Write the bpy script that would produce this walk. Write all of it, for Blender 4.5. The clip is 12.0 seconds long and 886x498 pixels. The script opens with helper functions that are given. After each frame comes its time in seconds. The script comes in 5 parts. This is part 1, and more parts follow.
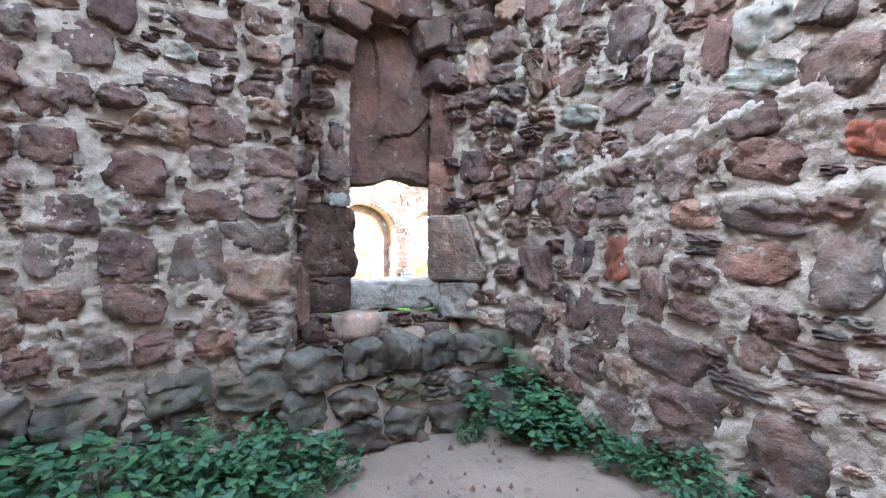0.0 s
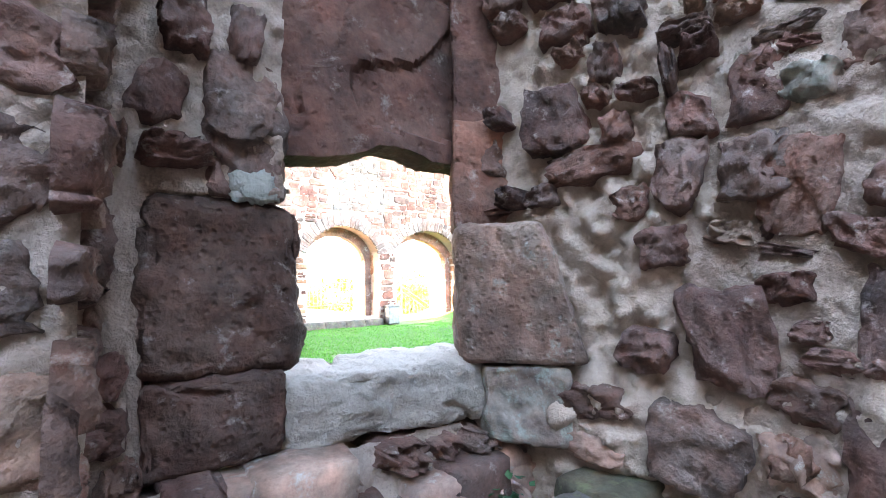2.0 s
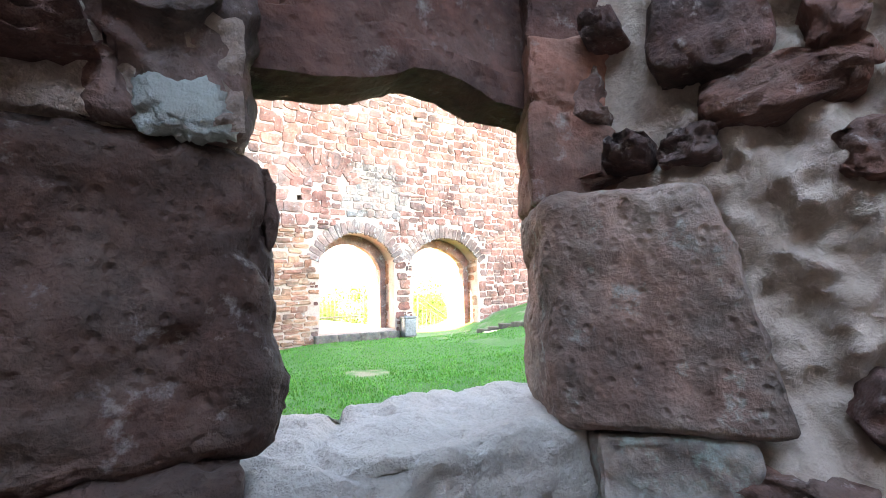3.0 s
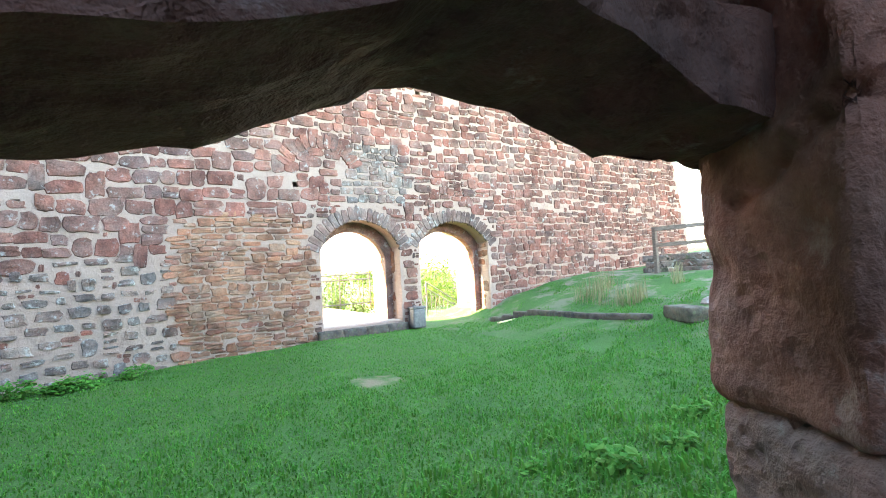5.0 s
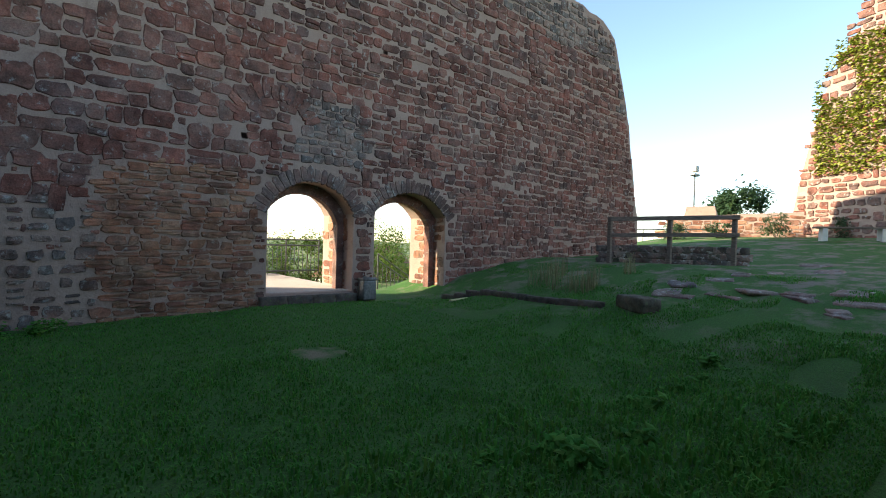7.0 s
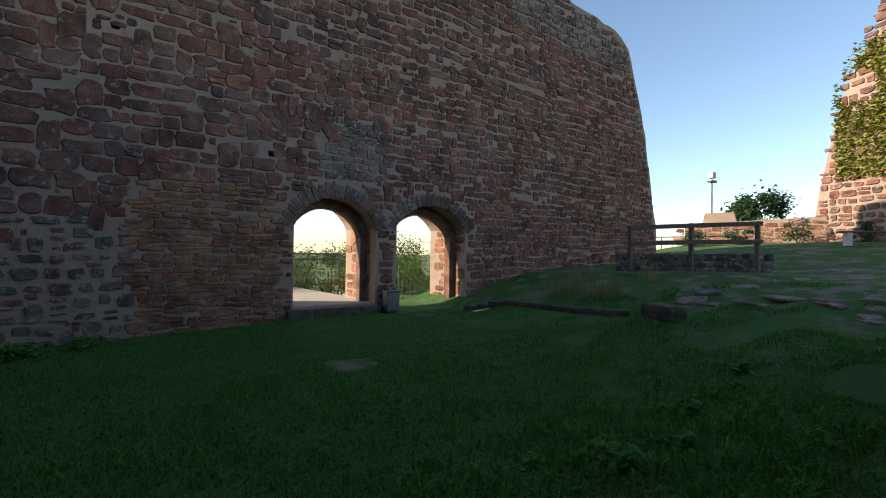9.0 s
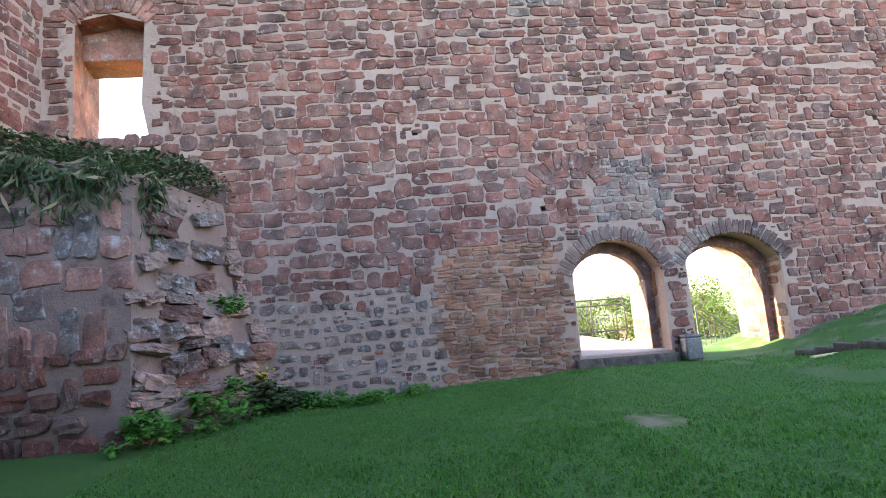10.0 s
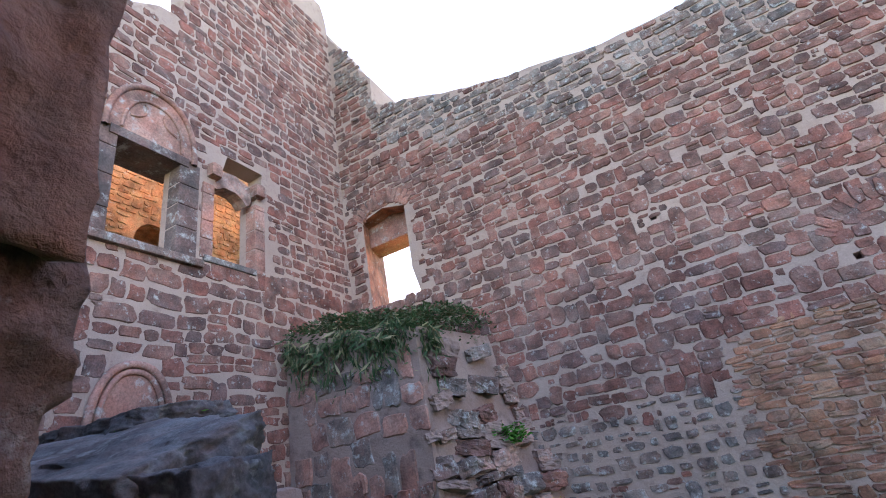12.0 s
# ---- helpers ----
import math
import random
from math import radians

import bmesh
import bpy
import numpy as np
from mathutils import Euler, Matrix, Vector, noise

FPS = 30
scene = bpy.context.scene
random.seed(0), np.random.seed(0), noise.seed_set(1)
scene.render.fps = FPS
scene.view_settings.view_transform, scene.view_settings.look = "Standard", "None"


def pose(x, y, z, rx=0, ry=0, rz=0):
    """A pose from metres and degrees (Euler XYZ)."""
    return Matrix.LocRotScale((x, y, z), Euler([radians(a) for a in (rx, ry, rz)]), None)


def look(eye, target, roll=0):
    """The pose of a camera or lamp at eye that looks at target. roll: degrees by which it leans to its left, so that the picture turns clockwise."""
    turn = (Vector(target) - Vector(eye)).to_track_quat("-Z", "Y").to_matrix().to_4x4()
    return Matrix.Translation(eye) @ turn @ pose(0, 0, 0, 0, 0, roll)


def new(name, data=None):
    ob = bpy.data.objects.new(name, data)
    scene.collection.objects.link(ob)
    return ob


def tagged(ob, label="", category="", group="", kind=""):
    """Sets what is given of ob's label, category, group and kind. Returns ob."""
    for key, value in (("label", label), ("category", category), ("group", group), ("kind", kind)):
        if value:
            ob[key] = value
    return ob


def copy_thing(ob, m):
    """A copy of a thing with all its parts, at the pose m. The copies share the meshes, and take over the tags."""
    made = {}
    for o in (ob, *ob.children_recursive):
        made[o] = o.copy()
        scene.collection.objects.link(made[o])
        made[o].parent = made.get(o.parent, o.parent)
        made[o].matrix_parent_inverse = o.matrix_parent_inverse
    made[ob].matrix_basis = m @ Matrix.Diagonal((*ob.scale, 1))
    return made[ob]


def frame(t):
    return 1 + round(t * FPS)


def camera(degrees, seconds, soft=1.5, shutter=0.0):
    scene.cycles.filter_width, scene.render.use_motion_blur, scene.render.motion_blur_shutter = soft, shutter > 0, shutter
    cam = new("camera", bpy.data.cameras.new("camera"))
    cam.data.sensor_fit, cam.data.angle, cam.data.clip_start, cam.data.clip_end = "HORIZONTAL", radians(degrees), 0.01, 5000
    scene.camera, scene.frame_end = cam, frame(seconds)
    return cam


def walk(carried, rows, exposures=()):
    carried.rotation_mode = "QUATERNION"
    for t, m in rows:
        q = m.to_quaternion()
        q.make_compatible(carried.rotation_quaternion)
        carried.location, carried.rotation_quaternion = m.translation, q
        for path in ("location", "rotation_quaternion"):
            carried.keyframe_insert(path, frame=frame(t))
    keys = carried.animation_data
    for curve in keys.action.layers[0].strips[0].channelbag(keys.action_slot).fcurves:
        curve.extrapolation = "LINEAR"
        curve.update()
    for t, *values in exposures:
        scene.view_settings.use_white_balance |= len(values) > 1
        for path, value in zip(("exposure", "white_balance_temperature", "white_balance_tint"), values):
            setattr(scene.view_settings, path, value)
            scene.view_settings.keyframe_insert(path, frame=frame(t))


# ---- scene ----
# ------------------------------------------------------------------ camera
cam = camera(86.6, 12.0, soft=1.0)
PATH = [
    (0, (-1.462, -2.546, 0.975), (-0.373, -0.869, 1.015), 0.2),
    (0.5, (-1.279, -2.178, 0.959), (-0.177, -0.509, 0.987), 0.2),
    (1, (-1.083, -1.785, 0.974), (0.061, -0.146, 1.025), -0.3),
    (1.5, (-0.887, -1.456, 1.052), (0.236, 0.196, 1.148), -0.6),
    (2, (-0.759, -1.105, 1.073), (0.391, 0.525, 1.217), -1.1),
    (2.5, (-0.624, -0.806, 1.08), (0.506, 0.836, 1.246), -1.4),
    (3, (-0.526, -0.564, 1.075), (0.575, 1.095, 1.262), -1.3),
    (3.2, (-0.493, -0.488, 1.084), (0.619, 1.165, 1.263), -1.1),
    (4.8, (-0.218, -0.035, 1.386), (0.875, 1.637, 1.489), -3.3),
    (5, (-0.212, 0.02, 1.38), (0.87, 1.70, 1.457), -3.0),
    (5.5, (-0.155, 0.148, 1.367), (0.932, 1.826, 1.362), -2.1),
    (6, (-0.144, 0.237, 1.33), (0.945, 1.913, 1.257), -2.4),
    (6.5, (-0.087, 0.34, 1.323), (1.018, 2.005, 1.244), -1.1),
    (7, (-0.095, 0.359, 1.322), (1.155, 1.921, 1.298), 1.7),
    (7.2, (-0.233, 0.38, 1.344), (1.12, 1.852, 1.323), 1.9),
    (8.8, (-0.292, 0.362, 1.309), (1.066, 1.83, 1.329), 1.3),
    (9, (-0.302, 0.372, 1.327), (0.902, 1.969, 1.35), 0.7),
    (9.5, (-0.24, 0.394, 1.316), (0.397, 2.288, 1.393), -1.4),
    (10, (-0.325, 0.412, 1.343), (-0.172, 2.389, 1.599), -4.2),
    (10.5, (-0.262, 0.426, 1.42), (-0.502, 2.344, 1.933), -7.7),
    (11, (-0.225, 0.447, 1.465), (-0.691, 2.24, 2.218), -10.9),
    (11.5, (-0.23, 0.45, 1.46), (-0.875, 2.132, 2.329), -11.9),
    (12, (-0.223, 0.455, 1.422), (-0.991, 2.11, 2.241), -10.7),
]
EXPOSURE = [(0, 6.0, 8500, 9), (1.5, 5.85, 8500, 13), (2.5, 5.6, 8500, 15), (3.2, 5.05, 8300, 14), (4.8, 4.45, 7700, 9), (5.5, 3.95, 7000, 2), (6.2, 2.8, 6750, 3), (6.8, 2.0, 6750, 7),
            (7.2, 1.05, 6700, 8), (8.8, 0.6, 6600, 8), (9.2, 1.0, 6700, 10), (9.5, 2.35, 6700, 18), (10.0, 3.15, 6750, 21), (10.5, 3.3, 6700, 21), (11, 3.0, 6650, 22), (11.5, 2.65, 6650, 23), (12, 2.92, 6700, 24)]
walk(cam, [(t, look(eye, target, roll)) for t, eye, target, roll in PATH], EXPOSURE)

# ------------------------------------------------------------------ light
SUN_TO = Vector((0.77, -0.48, -0.42)).normalized()
world = bpy.data.worlds.new("sky")
scene.world = world
world.use_nodes = True
wn = world.node_tree
sky = wn.nodes.new("ShaderNodeTexSky")
sky.sky_type, sky.sun_disc = "NISHITA", False
sky.sun_elevation = math.asin(-SUN_TO.z)
sky.sun_rotation = math.atan2(-SUN_TO.x, -SUN_TO.y)
sky.air_density, sky.dust_density, sky.ozone_density = 1.0, 0.4, 1.6
wn.nodes["Background"].inputs["Strength"].default_value = 0.15
wn.links.new(sky.outputs[0], wn.nodes["Background"].inputs["Color"])
sun = new("sun", bpy.data.lights.new("sun", "SUN"))
sun.data.energy, sun.data.angle, sun.data.color = 5.0, radians(0.6), (1.0, 0.86, 0.66)
sun.matrix_world = look((0, 0, 30), Vector((0, 0, 30)) + SUN_TO)


# ------------------------------------------------------------------ materials
class Mat:
    """A small builder for procedural node materials."""

    def __init__(self, name, rough=0.85):
        self.m = bpy.data.materials.new(name)
        self.m.use_nodes = True
        self.t = self.m.node_tree
        self.b = self.t.nodes["Principled BSDF"]
        self.b.inputs["Roughness"].default_value = rough
        self.b.inputs["Specular IOR Level"].default_value = 0.25
        self.pos = self.t.nodes.new("ShaderNodeNewGeometry").outputs["Position"]

    def noise(self, scale, detail=5, rough=0.6, stretch=None):
        n = self.t.nodes.new("ShaderNodeTexNoise")
        n.inputs["Scale"].default_value, n.inputs["Detail"].default_value, n.inputs["Roughness"].default_value = scale, detail, rough
        src = self.pos
        if stretch:
            v = self.t.nodes.new("ShaderNodeVectorMath")
            v.operation = "MULTIPLY"
            v.inputs[1].default_value = stretch
            self.t.links.new(src, v.inputs[0])
            src = v.outputs[0]
        self.t.links.new(src, n.inputs["Vector"])
        return n.outputs["Fac"]

    def voronoi(self, scale, feature="F1"):
        n = self.t.nodes.new("ShaderNodeTexVoronoi")
        n.feature = feature
        n.inputs["Scale"].default_value = scale
        self.t.links.new(self.pos, n.inputs["Vector"])
        return n.outputs["Distance"]

    def ramp(self, fac, *stops):
        r = self.t.nodes.new("ShaderNodeValToRGB")
        e = r.color_ramp.elements
        while len(e) < len(stops):
            e.new(0.5)
        for k, (p, c) in zip(e, stops):
            k.position, k.color = p, (*c, 1) if len(c) == 3 else c
        self.t.links.new(fac, r.inputs[0])
        return r.outputs[0]

    def mix(self, fac, a, b, kind="MIX"):
        n = self.t.nodes.new("ShaderNodeMix")
        n.data_type, n.blend_type = "RGBA", kind
        if isinstance(fac, float):
            n.inputs[0].default_value = fac
        else:
            self.t.links.new(fac, n.inputs[0])
        for i, v in ((6, a), (7, b)):
            if isinstance(v, tuple):
                n.inputs[i].default_value = (*v, 1)
            else:
                self.t.links.new(v, n.inputs[i])
        return n.outputs[2]

    def color(self, c):
        if isinstance(c, tuple):
            self.b.inputs["Base Color"].default_value = (*c, 1)
        else:
            self.t.links.new(c, self.b.inputs["Base Color"])
        return self

    def bump(self, h, strength=0.5, dist=0.01):
        n = self.t.nodes.new("ShaderNodeBump")
        n.inputs["Strength"].default_value, n.inputs["Distance"].default_value = strength, dist
        self.t.links.new(h, n.inputs["Height"])
        if self.b.inputs["Normal"].is_linked:
            self.t.links.new(self.b.inputs["Normal"].links[0].from_socket, n.inputs["Normal"])
        self.t.links.new(n.outputs[0], self.b.inputs["Normal"])
        return self

    def rand(self, island):
        if island:
            return self.t.nodes.new("ShaderNodeNewGeometry").outputs["Random Per Island"]
        return self.t.nodes.new("ShaderNodeObjectInfo").outputs["Random"]


def stone_mat(name, tones, island, grain=22, bump=0.012, lichen=0.0, lichen_col=(0.42, 0.42, 0.38), pits=0.0):
    k = Mat(name, 0.9)
    stops = [(i / (len(tones) - 1), c) for i, c in enumerate(tones)]
    base = k.ramp(k.rand(island), *stops)
    shade = k.ramp(k.noise(grain * 0.18, 4), (0.34, (0.5, 0.48, 0.48)), (0.64, (1.4, 1.32, 1.28)))
    c = k.mix(1.0, base, shade, "MULTIPLY")
    hue = k.ramp(k.noise(grain * 0.31, 3), (0.38, (1.08, 0.96, 0.92)), (0.62, (0.94, 1.05, 1.07)))
    c = k.mix(1.0, c, hue, "MULTIPLY")
    lo, hi = (0.7, 1.28) if grain > 18 else (0.58, 1.45)
    fine = k.ramp(k.noise(grain * (1.6 if grain > 18 else 3), 7, 0.72), (0.3, (lo, lo, lo)), (0.72, (hi, hi * 0.98, hi * 0.965)))
    c = k.mix(1.0, c, fine, "MULTIPLY")
    if lichen:
        spots = k.ramp(k.noise(grain * 0.55, 7, 0.7), (0.6 - lichen * 0.2, (0, 0, 0)), (0.72 - lichen * 0.1, (1, 1, 1)))
        c = k.mix(spots, c, lichen_col)
    k.color(c)
    k.bump(k.noise(grain * 0.6, 6, 0.65), 0.9, bump)
    k.bump(k.noise(grain * 4, 4, 0.7), 0.6, bump * 0.3)
    if pits:
        k.bump(k.ramp(k.voronoi(grain * 1.5), (0.0, (0, 0, 0)), (0.35, (1, 1, 1))), pits, bump * 0.5)
    return k.m


def mortar_mat(name, a, b, dark, grain=18, bump=0.012, moss=None):
    k = Mat(name, 0.95)
    c = k.ramp(k.noise(1.3, 6, 0.6), (0.3, a), (0.7, b))
    c = k.mix(k.ramp(k.noise(grain * 0.3, 7, 0.7), (0.55, (0, 0, 0)), (0.75, (1, 1, 1))), c, dark)
    fine = k.ramp(k.noise(grain * 5, 5, 0.8), (0.3, (0.86, 0.86, 0.86)), (0.7, (1.12, 1.12, 1.12)))
    c = k.mix(1.0, c, fine, "MULTIPLY")
    if moss:
        c = k.mix(k.ramp(k.noise(2.1, 5, 0.65), (0.6, (0, 0, 0)), (0.7, (0.6, 0.6, 0.6))), c, moss)
    k.color(c)
    k.bump(k.noise(grain * 0.5, 7, 0.7), 1.0, bump * 1.5)
    k.bump(k.noise(grain * 3, 4, 0.65), 0.4, bump * 0.3)
    return k.m


RED = [(0.165, 0.080, 0.064), (0.215, 0.096, 0.074), (0.20, 0.108, 0.085), (0.14, 0.088, 0.078), (0.225, 0.115, 0.088), (0.175, 0.118, 0.10)]
GREY = [(0.13, 0.112, 0.105), (0.20, 0.16, 0.138), (0.165, 0.112, 0.096), (0.23, 0.185, 0.157)]
INNER = [(0.105, 0.064, 0.057), (0.14, 0.08, 0.067), (0.10, 0.07, 0.064), (0.165, 0.09, 0.07), (0.135, 0.10, 0.088), (0.118, 0.068, 0.058)]
TAN = [(0.24, 0.12, 0.075), (0.29, 0.16, 0.10), (0.21, 0.10, 0.072), (0.27, 0.175, 0.12)]
M_RED = stone_mat("red_sandstone", RED, False, 14, 0.03, 0.12)
M_RED_I = stone_mat("red_sandstone_rubble", RED, True, 14, 0.03, 0.12)
M_GREY = stone_mat("grey_weathered_sandstone", GREY, False, 14, 0.016, 0.35)
M_GREY_I = stone_mat("grey_weathered_rubble", GREY, True, 14, 0.03, 0.35)
M_TAN_I = stone_mat("tan_sandstone_rubble", TAN, True, 14, 0.01, 0.1)
# Tan stone raised towards orange: the room's bounced sunlight put into its colour.
M_ROOM = stone_mat("tan_stone_with_bounce", [(0.44, 0.25, 0.12), (0.38, 0.2, 0.1), (0.47, 0.3, 0.16)], True, 14, 0.01, 0.05)
M_TAN = stone_mat("tan_sandstone", TAN, False, 14, 0.01, 0.1)
M_IN = stone_mat("inner_sandstone", INNER, False, 30, 0.02, 0.08, (0.33, 0.27, 0.24), 0.4)
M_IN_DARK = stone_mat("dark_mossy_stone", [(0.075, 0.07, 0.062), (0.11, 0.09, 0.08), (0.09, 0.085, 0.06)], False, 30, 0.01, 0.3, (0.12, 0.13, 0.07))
M_IN_GREY = stone_mat("greenish_grey_stone", [(0.19, 0.165, 0.145), (0.23, 0.21, 0.18)], False, 30, 0.01, 0.35, (0.24, 0.29, 0.25))
M_BUFF = stone_mat("buff_brown_stone", [(0.21, 0.135, 0.105), (0.26, 0.175, 0.135), (0.19, 0.105, 0.08)], False, 30, 0.02, 0.1, (0.36, 0.30, 0.26), 0.4)
M_BRICK = stone_mat("orange_red_stone", [(0.22, 0.075, 0.05), (0.25, 0.09, 0.06)], False, 30, 0.008, 0.0)
# Red-brown stone, darkened further: shade of the niche put into the colour.
M_BLOCK = stone_mat("brown_block_niche_shade", [(0.085, 0.052, 0.043), (0.10, 0.062, 0.05)], False, 26, 0.02, 0.04, (0.26, 0.22, 0.20), 0.7)
M_BLOCK_G = stone_mat("grey_brown_pitted_block", [(0.20, 0.145, 0.12), (0.19, 0.125, 0.10)], False, 26, 0.02, 0.12, (0.25, 0.25, 0.22), 0.7)
M_SILL = mortar_mat("worn_sill_stone", (0.28, 0.24, 0.205), (0.34, 0.30, 0.26), (0.13, 0.12, 0.105), 24, 0.022, (0.15, 0.175, 0.145))
M_JAMB = stone_mat("red_pitted_jamb", [(0.23, 0.12, 0.09), (0.25, 0.14, 0.105)], False, 20, 0.02, 0.05, (0.28, 0.22, 0.19), 0.6)
M_LINTEL = stone_mat("red_brown_slab", [(0.115, 0.062, 0.050), (0.135, 0.07, 0.056)], False, 20, 0.022, 0.05, (0.24, 0.20, 0.175), 0.5)
M_PINK = stone_mat("pale_pink_stone", [(0.34, 0.24, 0.195), (0.30, 0.205, 0.17)], False, 26, 0.009, 0.1)
M_TRIM = stone_mat("dressed_red_sandstone", [(0.27, 0.15, 0.12), (0.32, 0.18, 0.14)], False, 9, 0.008, 0.2)
M_TRIM_G = stone_mat("dressed_grey_sandstone", [(0.14, 0.10, 0.09), (0.18, 0.13, 0.112)], False, 9, 0.012, 0.2)
M_BOULDER = stone_mat("dark_slaty_capstone", [(0.085, 0.085, 0.09), (0.12, 0.115, 0.115)], False, 16, 0.012, 0.3, (0.2, 0.2, 0.19))
M_MORTAR = mortar_mat("pink_lime_mortar", (0.335, 0.238, 0.19), (0.41, 0.30, 0.24), (0.22, 0.14, 0.11), 10, 0.02)
M_MORTAR_IN = mortar_mat("inner_lime_mortar", (0.32, 0.235, 0.19), (0.40, 0.315, 0.26), (0.19, 0.125, 0.10), 22, 0.03, (0.30, 0.305, 0.265))
M_LEDGE = mortar_mat("dusty_ledge_mortar", (0.42, 0.31, 0.26), (0.48, 0.38, 0.33), (0.36, 0.26, 0.22), 30, 0.006)
M_PLASTER = mortar_mat("smooth_old_render", (0.40, 0.31, 0.25), (0.33, 0.25, 0.20), (0.22, 0.155, 0.125), 16, 0.02)
M_BROKEN = mortar_mat("broken_rubble_core", (0.24, 0.155, 0.125), (0.33, 0.24, 0.195), (0.10, 0.065, 0.055), 8, 0.03)
M_SOIL = mortar_mat("trodden_soil", (0.29, 0.205, 0.16), (0.22, 0.155, 0.12), (0.12, 0.088, 0.068), 26, 0.02)
M_PAVE = mortar_mat("sandy_paving", (0.40, 0.34, 0.28), (0.46, 0.40, 0.33), (0.30, 0.25, 0.2), 20, 0.004)


def leaf_mat(name, tones, trans=0.25, island=True, rough=0.5):
    k = Mat(name, rough)
    c = k.ramp(k.rand(island), *[(i / (len(tones) - 1), c) for i, c in enumerate(tones)])
    c = k.mix(1.0, c, k.ramp(k.noise(3.0, 3), (0.3, (0.75, 0.8, 0.75)), (0.7, (1.2, 1.15, 1.1))), "MULTIPLY")
    k.color(c)
    k.b.inputs["Transmission Weight"].default_value = 0.0
    t = k.t.nodes.new("ShaderNodeBsdfTranslucent")
    k.t.links.new(c, t.inputs["Color"])
    m = k.t.nodes.new("ShaderNodeMixShader")
    m.inputs[0].default_value = trans
    k.t.links.new(k.b.outputs[0], m.inputs[1])
    k.t.links.new(t.outputs[0], m.inputs[2])
    k.t.links.new(m.outputs[0], k.t.nodes["Material Output"].inputs["Surface"])
    return k.m


M_WEED = leaf_mat("weed_leaf", [(0.025, 0.085, 0.05), (0.04, 0.12, 0.065), (0.055, 0.145, 0.055), (0.03, 0.10, 0.07)])
M_GRASS = leaf_mat("grass_blade", [(0.05, 0.20, 0.03), (0.065, 0.25, 0.035), (0.09, 0.27, 0.04), (0.12, 0.25, 0.05)], 0.3, True, 0.8)
M_DRY = leaf_mat("dry_grass_blade", [(0.28, 0.24, 0.13), (0.20, 0.20, 0.10), (0.34, 0.29, 0.17)], 0.3)
M_HANG = leaf_mat("hanging_grass_leaf", [(0.03, 0.075, 0.025), (0.05, 0.10, 0.035), (0.10, 0.11, 0.05), (0.04, 0.09, 0.03)])
M_BUSH = leaf_mat("hedge_leaf", [(0.06, 0.12, 0.02), (0.10, 0.17, 0.03), (0.15, 0.21, 0.04)], 0.35)
M_TREE = leaf_mat("tree_leaf", [(0.025, 0.06, 0.03), (0.04, 0.08, 0.035), (0.06, 0.10, 0.04)])
M_IVY = leaf_mat("ivy_leaf", [(0.22, 0.27, 0.03), (0.30, 0.32, 0.05), (0.16, 0.22, 0.03)], 0.2)
M_YELLOW = leaf_mat("yellow_flower", [(0.55, 0.40, 0.03), (0.45, 0.36, 0.05)], 0.2)
k = Mat("bark", 0.9)
k.color(k.ramp(k.noise(12, 5, 0.6, (1, 1, 0.2)), (0.3, (0.05, 0.035, 0.025)), (0.7, (0.13, 0.095, 0.07))))
M_BARK = k.bump(k.noise(30, 4), 0.6, 0.01).m
k = Mat("lawn_ground", 0.95)
g = k.ramp(k.noise(0.9, 6, 0.65), (0.3, (0.045, 0.14, 0.025)), (0.55, (0.065, 0.18, 0.03)), (0.75, (0.10, 0.17, 0.05)))
g = k.mix(k.ramp(k.noise(60, 4, 0.8), (0.35, (0, 0, 0)), (0.7, (1, 1, 1))), g, (0.03, 0.05, 0.018))
bare = k.t.nodes.new("ShaderNodeVectorMath")
bare.operation = "DISTANCE"
k.t.links.new(k.pos, bare.inputs[0])
bare.inputs[1].default_value = (2.2, 5.45, 0.0)
patchy = k.t.nodes.new("ShaderNodeMath")
patchy.operation = "ADD"
k.t.links.new(bare.outputs["Value"], patchy.inputs[0])
k.t.links.new(k.noise(5, 4), patchy.inputs[1])
g = k.mix(k.ramp(patchy.outputs[0], (0.55, (0.8, 0.8, 0.8)), (0.85, (0, 0, 0))), g, (0.24, 0.18, 0.12))
sep = k.t.nodes.new("ShaderNodeSeparateXYZ")
k.t.links.new(k.pos, sep.inputs[0])
worn = k.t.nodes.new("ShaderNodeMapRange")
worn.inputs["From Min"].default_value, worn.inputs["From Max"].default_value = 4.5, 9.0
k.t.links.new(sep.outputs["X"], worn.inputs["Value"])
spots = k.mix(1.0, worn.outputs[0], k.ramp(k.noise(1.5, 6, 0.7), (0.5, (0, 0, 0)), (0.6, (1, 1, 1))), "MULTIPLY")
M_LAWN = k.color(k.mix(spots, g, (0.20, 0.165, 0.125))).bump(k.noise(25, 5, 0.7), 0.8, 0.02).m
k = Mat("weathered_timber", 0.85)
M_WOOD = k.color(k.ramp(k.noise(9, 6, 0.6, (1, 1, 8)), (0.3, (0.09, 0.065, 0.05)), (0.7, (0.22, 0.17, 0.135)))).bump(k.noise(40, 4), 0.5, 0.004).m
k = Mat("pale_yellow_wood", 0.7)
M_PALE = k.color(k.ramp(k.noise(20, 4, 0.6, (1, 6, 6)), (0.3, (0.50, 0.46, 0.22)), (0.7, (0.62, 0.58, 0.32)))).m
k = Mat("painted_steel", 0.5)
k.b.inputs["Metallic"].default_value = 0.6
M_STEEL = k.color(k.ramp(k.noise(30, 4), (0.3, (0.10, 0.10, 0.10)), (0.7, (0.17, 0.165, 0.16)))).m
k = Mat("galvanised_bin", 0.45)
k.b.inputs["Metallic"].default_value = 0.7
